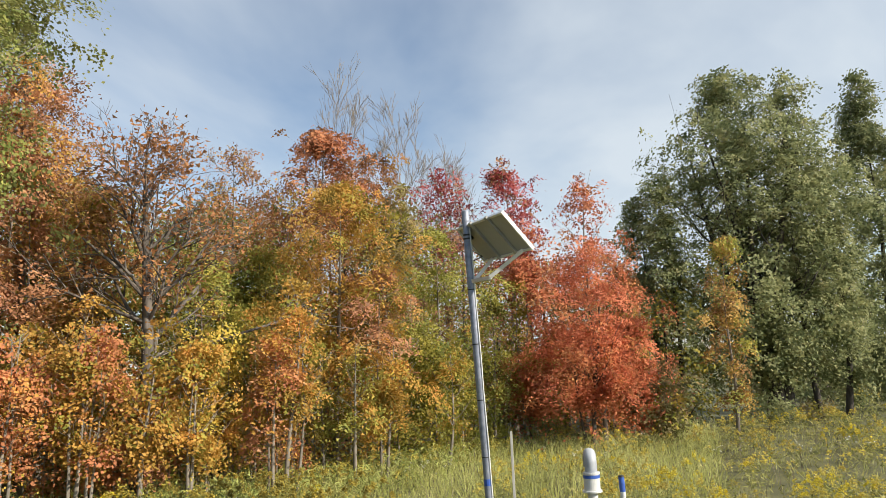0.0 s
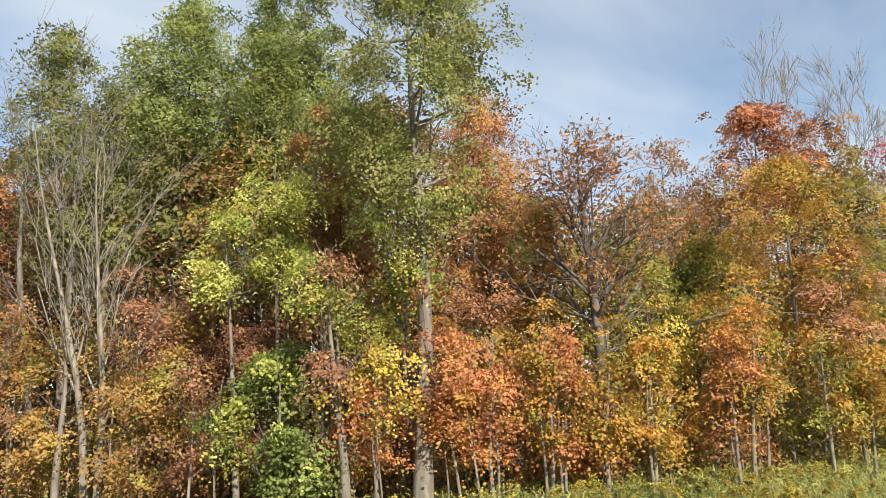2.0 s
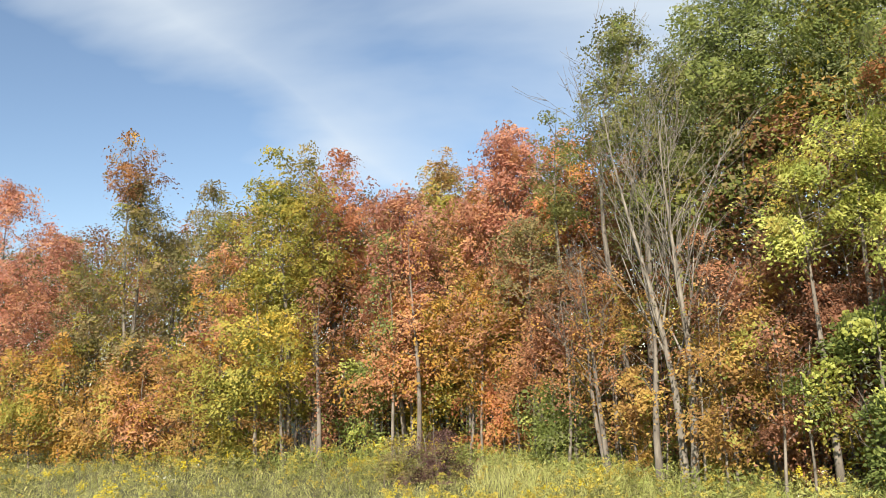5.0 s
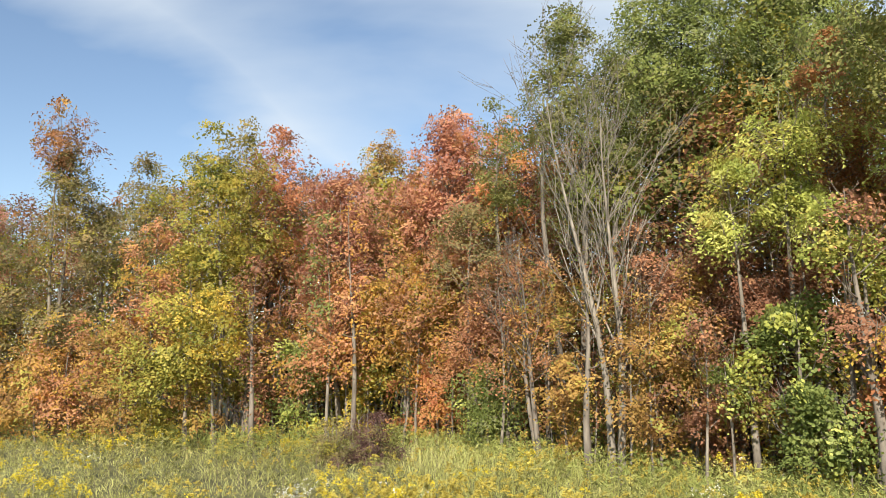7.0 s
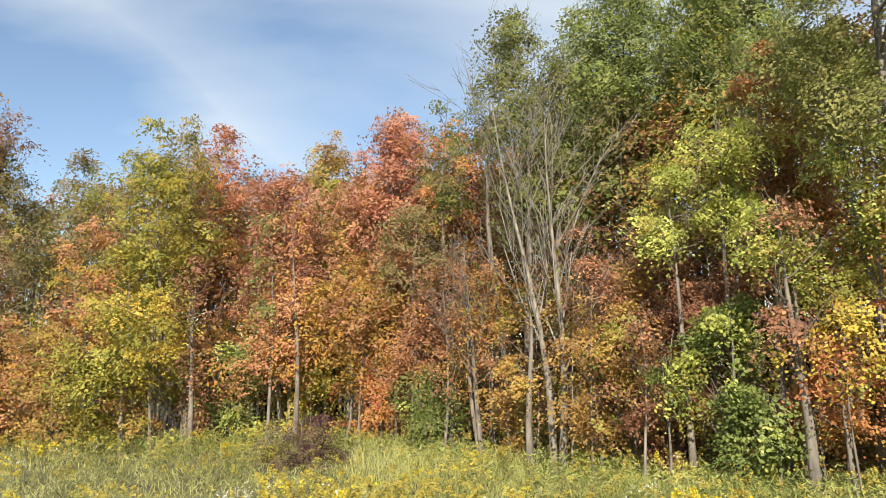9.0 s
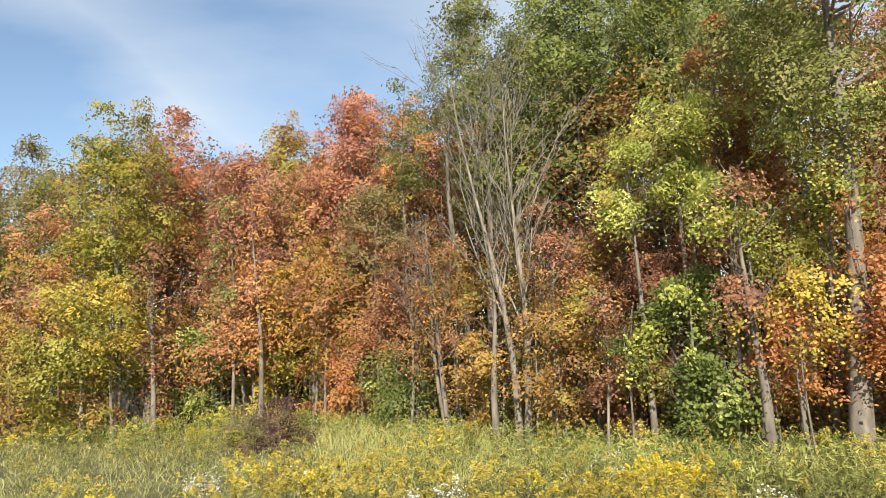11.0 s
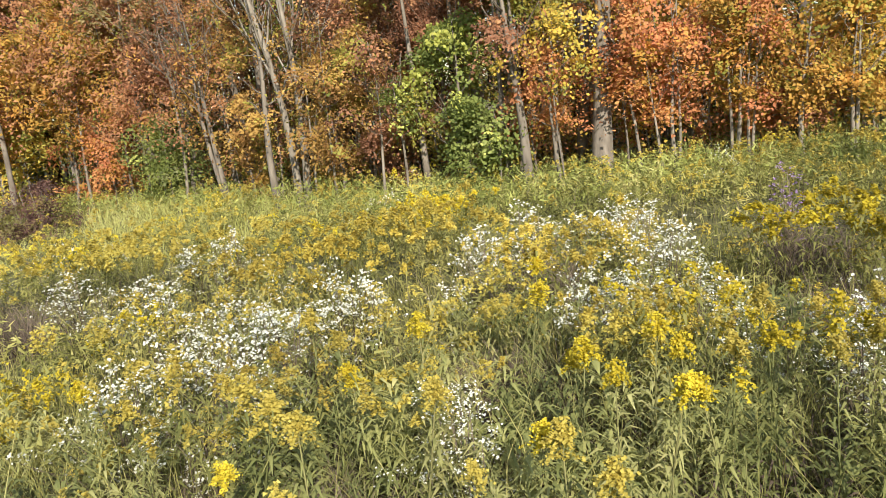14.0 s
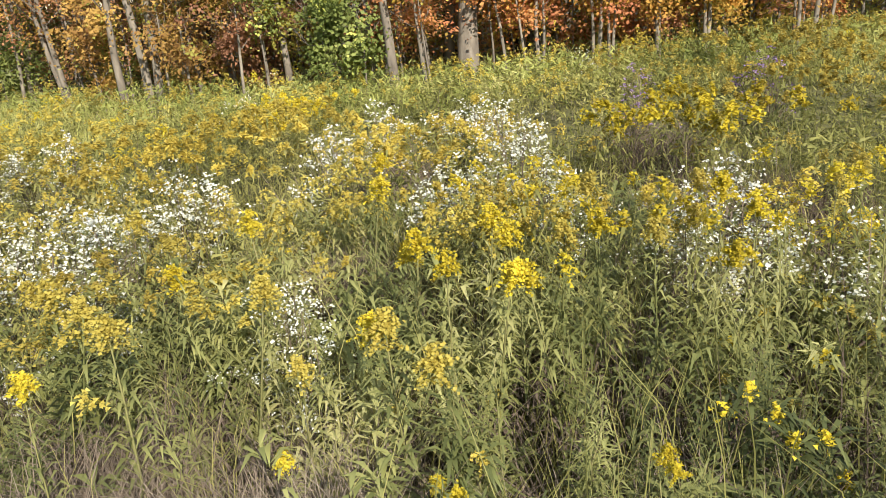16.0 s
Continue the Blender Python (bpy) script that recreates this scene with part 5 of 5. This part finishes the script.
def solar_mast():
    d = 8.6
    low = polar(-73.56, d, EYE0 - d * math.tan(radians(9.65)))
    tip = polar(-72.85, d, EYE0 + d * math.tan(radians(11.45)))
    top = new("solar_mast", None)
    up = (tip - low).normalized()
    foot = low - up * (low.z / up.z)
    foot.z = ground_z(foot.x, foot.y)
    top.location = foot
    tagged(top, "galvanised steel mast with a tilted solar panel", "solar panel")
    t = tip - foot
    up = t.normalized()
    V, F = [], []
    tube(V, F, [-up * 0.2, t * 0.5, t - up * 0.012, t], [0.044, 0.044, 0.044, 0.038], 20)
    smooth(build("pole", V, F, M_GALV, top))
    away, right = polar(-72, 1), polar(-162, 1)
    e = right * math.cos(radians(61)) - away * math.sin(radians(61))
    s = right * math.sin(radians(61)) + away * math.cos(radians(61))
    tilt = radians(46)
    dn = s * math.cos(tilt) - Vector((0, 0, 1)) * math.sin(tilt)
    nor = s * math.sin(tilt) + Vector((0, 0, 1)) * math.cos(tilt)
    o = t - up * 0.165
    W, H = 1.02, 0.54
    c = o + e * 0.28 + dn * (H / 2)
    panel = slab("panel", c, e * (W / 2 - 0.01), dn * (H / 2 - 0.01), nor * 0.006, M_BACK, top, "grey panel back sheet")
    slab("cell_sheet", c + nor * 0.011, e * (W / 2 - 0.03), dn * (H / 2 - 0.03), nor * 0.004, M_CELL, panel, "dark blue solar cells")
    for k in (-1, 1):
        slab("frame_rail", c + dn * (k * (H / 2 - 0.012)) - nor * 0.004, e * (W / 2), dn * 0.012, nor * 0.02, M_ALU, panel)
        slab("frame_rail", c + e * (k * (W / 2 - 0.012)) - nor * 0.004, e * 0.012, dn * (H / 2 - 0.025), nor * 0.02, M_ALU, panel)
    for k in (-0.15, 0.20):
        slab("mounting_rail", c + e * k - nor * 0.026, e * 0.022, dn * (H / 2 + 0.02), nor * 0.014, M_BACK, top)
    slab("junction_box", c - dn * 0.12 - e * 0.38 - nor * 0.025, e * 0.05, dn * 0.04, nor * 0.016, M_BLACK, panel, "black junction box")
    b = t - up * 0.85
    for z in (0.0, 0.05):
        rod("clamp", b + up * z, b + up * (z + 0.018), 0.05, M_GALV, top)
    for z in (0.14, 0.30, 0.345):
        rod("clamp", t - up * z, t - up * (z - 0.02), 0.049, M_BLACK if z > 0.2 else M_GALV, top)
    arm_end = b + e * 0.40 + s * 0.02
    slab("lower_arm", (b + arm_end) / 2 + up * 0.02, (arm_end - b) / 2, s * 0.02, up * 0.02, M_ALU, top)
    for f, g in ((0.42, 0.66), (0.08, 0.02)):
        p0, p1 = b + e * f + up * 0.02, c + e * (g - 0.30) + dn * (H / 2 - 0.03) - nor * 0.03
        ax = (p1 - p0).normalized()
        sd = ax.cross(nor).normalized()
        slab("strut", (p0 + p1) / 2, (p1 - p0) / 2, sd * 0.020, ax.cross(sd) * 0.008, M_ALU, top, "bright aluminium strut")
    rod("top_arm", t - up * 0.165, o - e * 0.15, 0.016, M_GALV, top)
    near = polar(-72, -1)
    side = (right * 0.75 + near * 0.65).normalized()
    V, F = [], []
    tube(V, F, [up * (0.1 + i * (t.length - 0.3) / 12) + side * (0.050 + 0.003 * math.sin(i * 1.9)) for i in range(13)], [0.009] * 13, 8)
    smooth(build("cable_conduit", V, F, M_WHITEP, top, "thin white conduit strapped to the pole"))
    for z in np.arange(0.55, t.length - 0.9, 0.62):
        rod("strap", up * z, up * (z + 0.012), 0.0465, M_BLACK, top, "black cable strap")
    rod("band", up * (low - foot).length + up * 0.12, up * (low - foot).length + up * 0.19, 0.0455, M_BLUE, top, "blue tape band")
    V, F = [], []
    tube(V, F, [c - dn * 0.12 - e * 0.38 - nor * 0.03, c - e * 0.41 + dn * 0.02 - nor * 0.10, c - e * 0.38 + dn * 0.16 - nor * 0.06, t - up * 0.6 + side * 0.05], [0.006] * 4, 6)
    smooth(build("cable", V, F, M_BLACK, top, "black cable hanging behind the panel"))


solar_mast()


def vent_pipe():
    d = 8.5
    top = new("vent_pipe", None)
    p = polar(-81.02, d)
    p.z = ground_z(p.x, p.y)
    top.location = p
    tagged(top, "white plastic gooseneck vent pipe with a blue band", "pipe")
    zf = EYE0 - d * math.tan(radians(9.5)) - p.z
    rod("standpipe", (0, 0, -0.2), (0, 0, zf), 0.055, M_WHITEP, top, sides=24)
    rod("flange", (0, 0, zf), (0, 0, zf + 0.018), 0.105, M_WHITEP, top, sides=28)
    rod("coupling", (0, 0, zf + 0.018), (0, 0, zf + 0.20), 0.086, M_WHITEP, top, sides=28)
    rod("rim", (0, 0, zf + 0.185), (0, 0, zf + 0.205), 0.091, M_WHITEP, top, sides=28)
    rod("band", (0, 0, zf + 0.145), (0, 0, zf + 0.178), 0.0885, M_BLUE, top, "dark blue tape band", 28)
    away, left = polar(-80, 1), polar(10, 1)
    way = (away + left * 0.08).normalized()
    pts, R = [], 0.082
    for i in range(13):
        a = math.pi * i / 12
        pts.append(Vector((0, 0, zf + 0.30)) + way * (R - R * math.cos(a)) + Vector((0, 0, R * math.sin(a))))
    pts = [Vector((0, 0, zf + 0.19))] + pts + [pts[-1] - Vector((0, 0, 0.06))]
    V, F = [], []
    tube(V, F, pts, [0.066] * len(pts), 24)
    smooth(build("gooseneck", V, F, M_GREYP, top, "weathered grey bend"))


vent_pipe()


def marker_post():
    d = 8.6
    top = new("marker_post", None)
    p = polar(-83.3, d)
    p.z = ground_z(p.x, p.y)
    top.location = p
    tagged(top, "white plastic marker post with a blue upper section", "post")
    zt = EYE0 - d * math.tan(radians(8.4)) - p.z
    ln = polar(8, 0.03)
    rod("post", (0, 0, -0.2), ln * 0.8 + Vector((0, 0, zt - 0.17)), 0.030, M_WHITEP, top, sides=18)
    rod("sleeve", ln * 0.8 + Vector((0, 0, zt - 0.17)), ln + Vector((0, 0, zt - 0.02)), 0.0312, M_BLUE, top, "blue sleeve", 18)
    rod("cap", ln + Vector((0, 0, zt - 0.02)), ln + Vector((0, 0, zt)), 0.033, M_BLACK, top, "black cap", 18, 0.028)


marker_post()


def stake():
    d = 9.8
    p = polar(-75.4, d)
    z = ground_z(p.x, p.y)
    zt = EYE0 - d * math.tan(radians(5.15))
    ob = slab("stake", Vector((p.x, p.y, (zt + z) / 2 - 0.1)), Vector((0.015, 0.003, 0)), Vector((-0.003, 0.015, 0)), Vector((0.006, 0.0, (zt - z) / 2 + 0.1)), M_STAKE, None, bevel=0.003)
    tagged(ob, "thin weathered grey wooden stake in the grass", "stake")


stake()
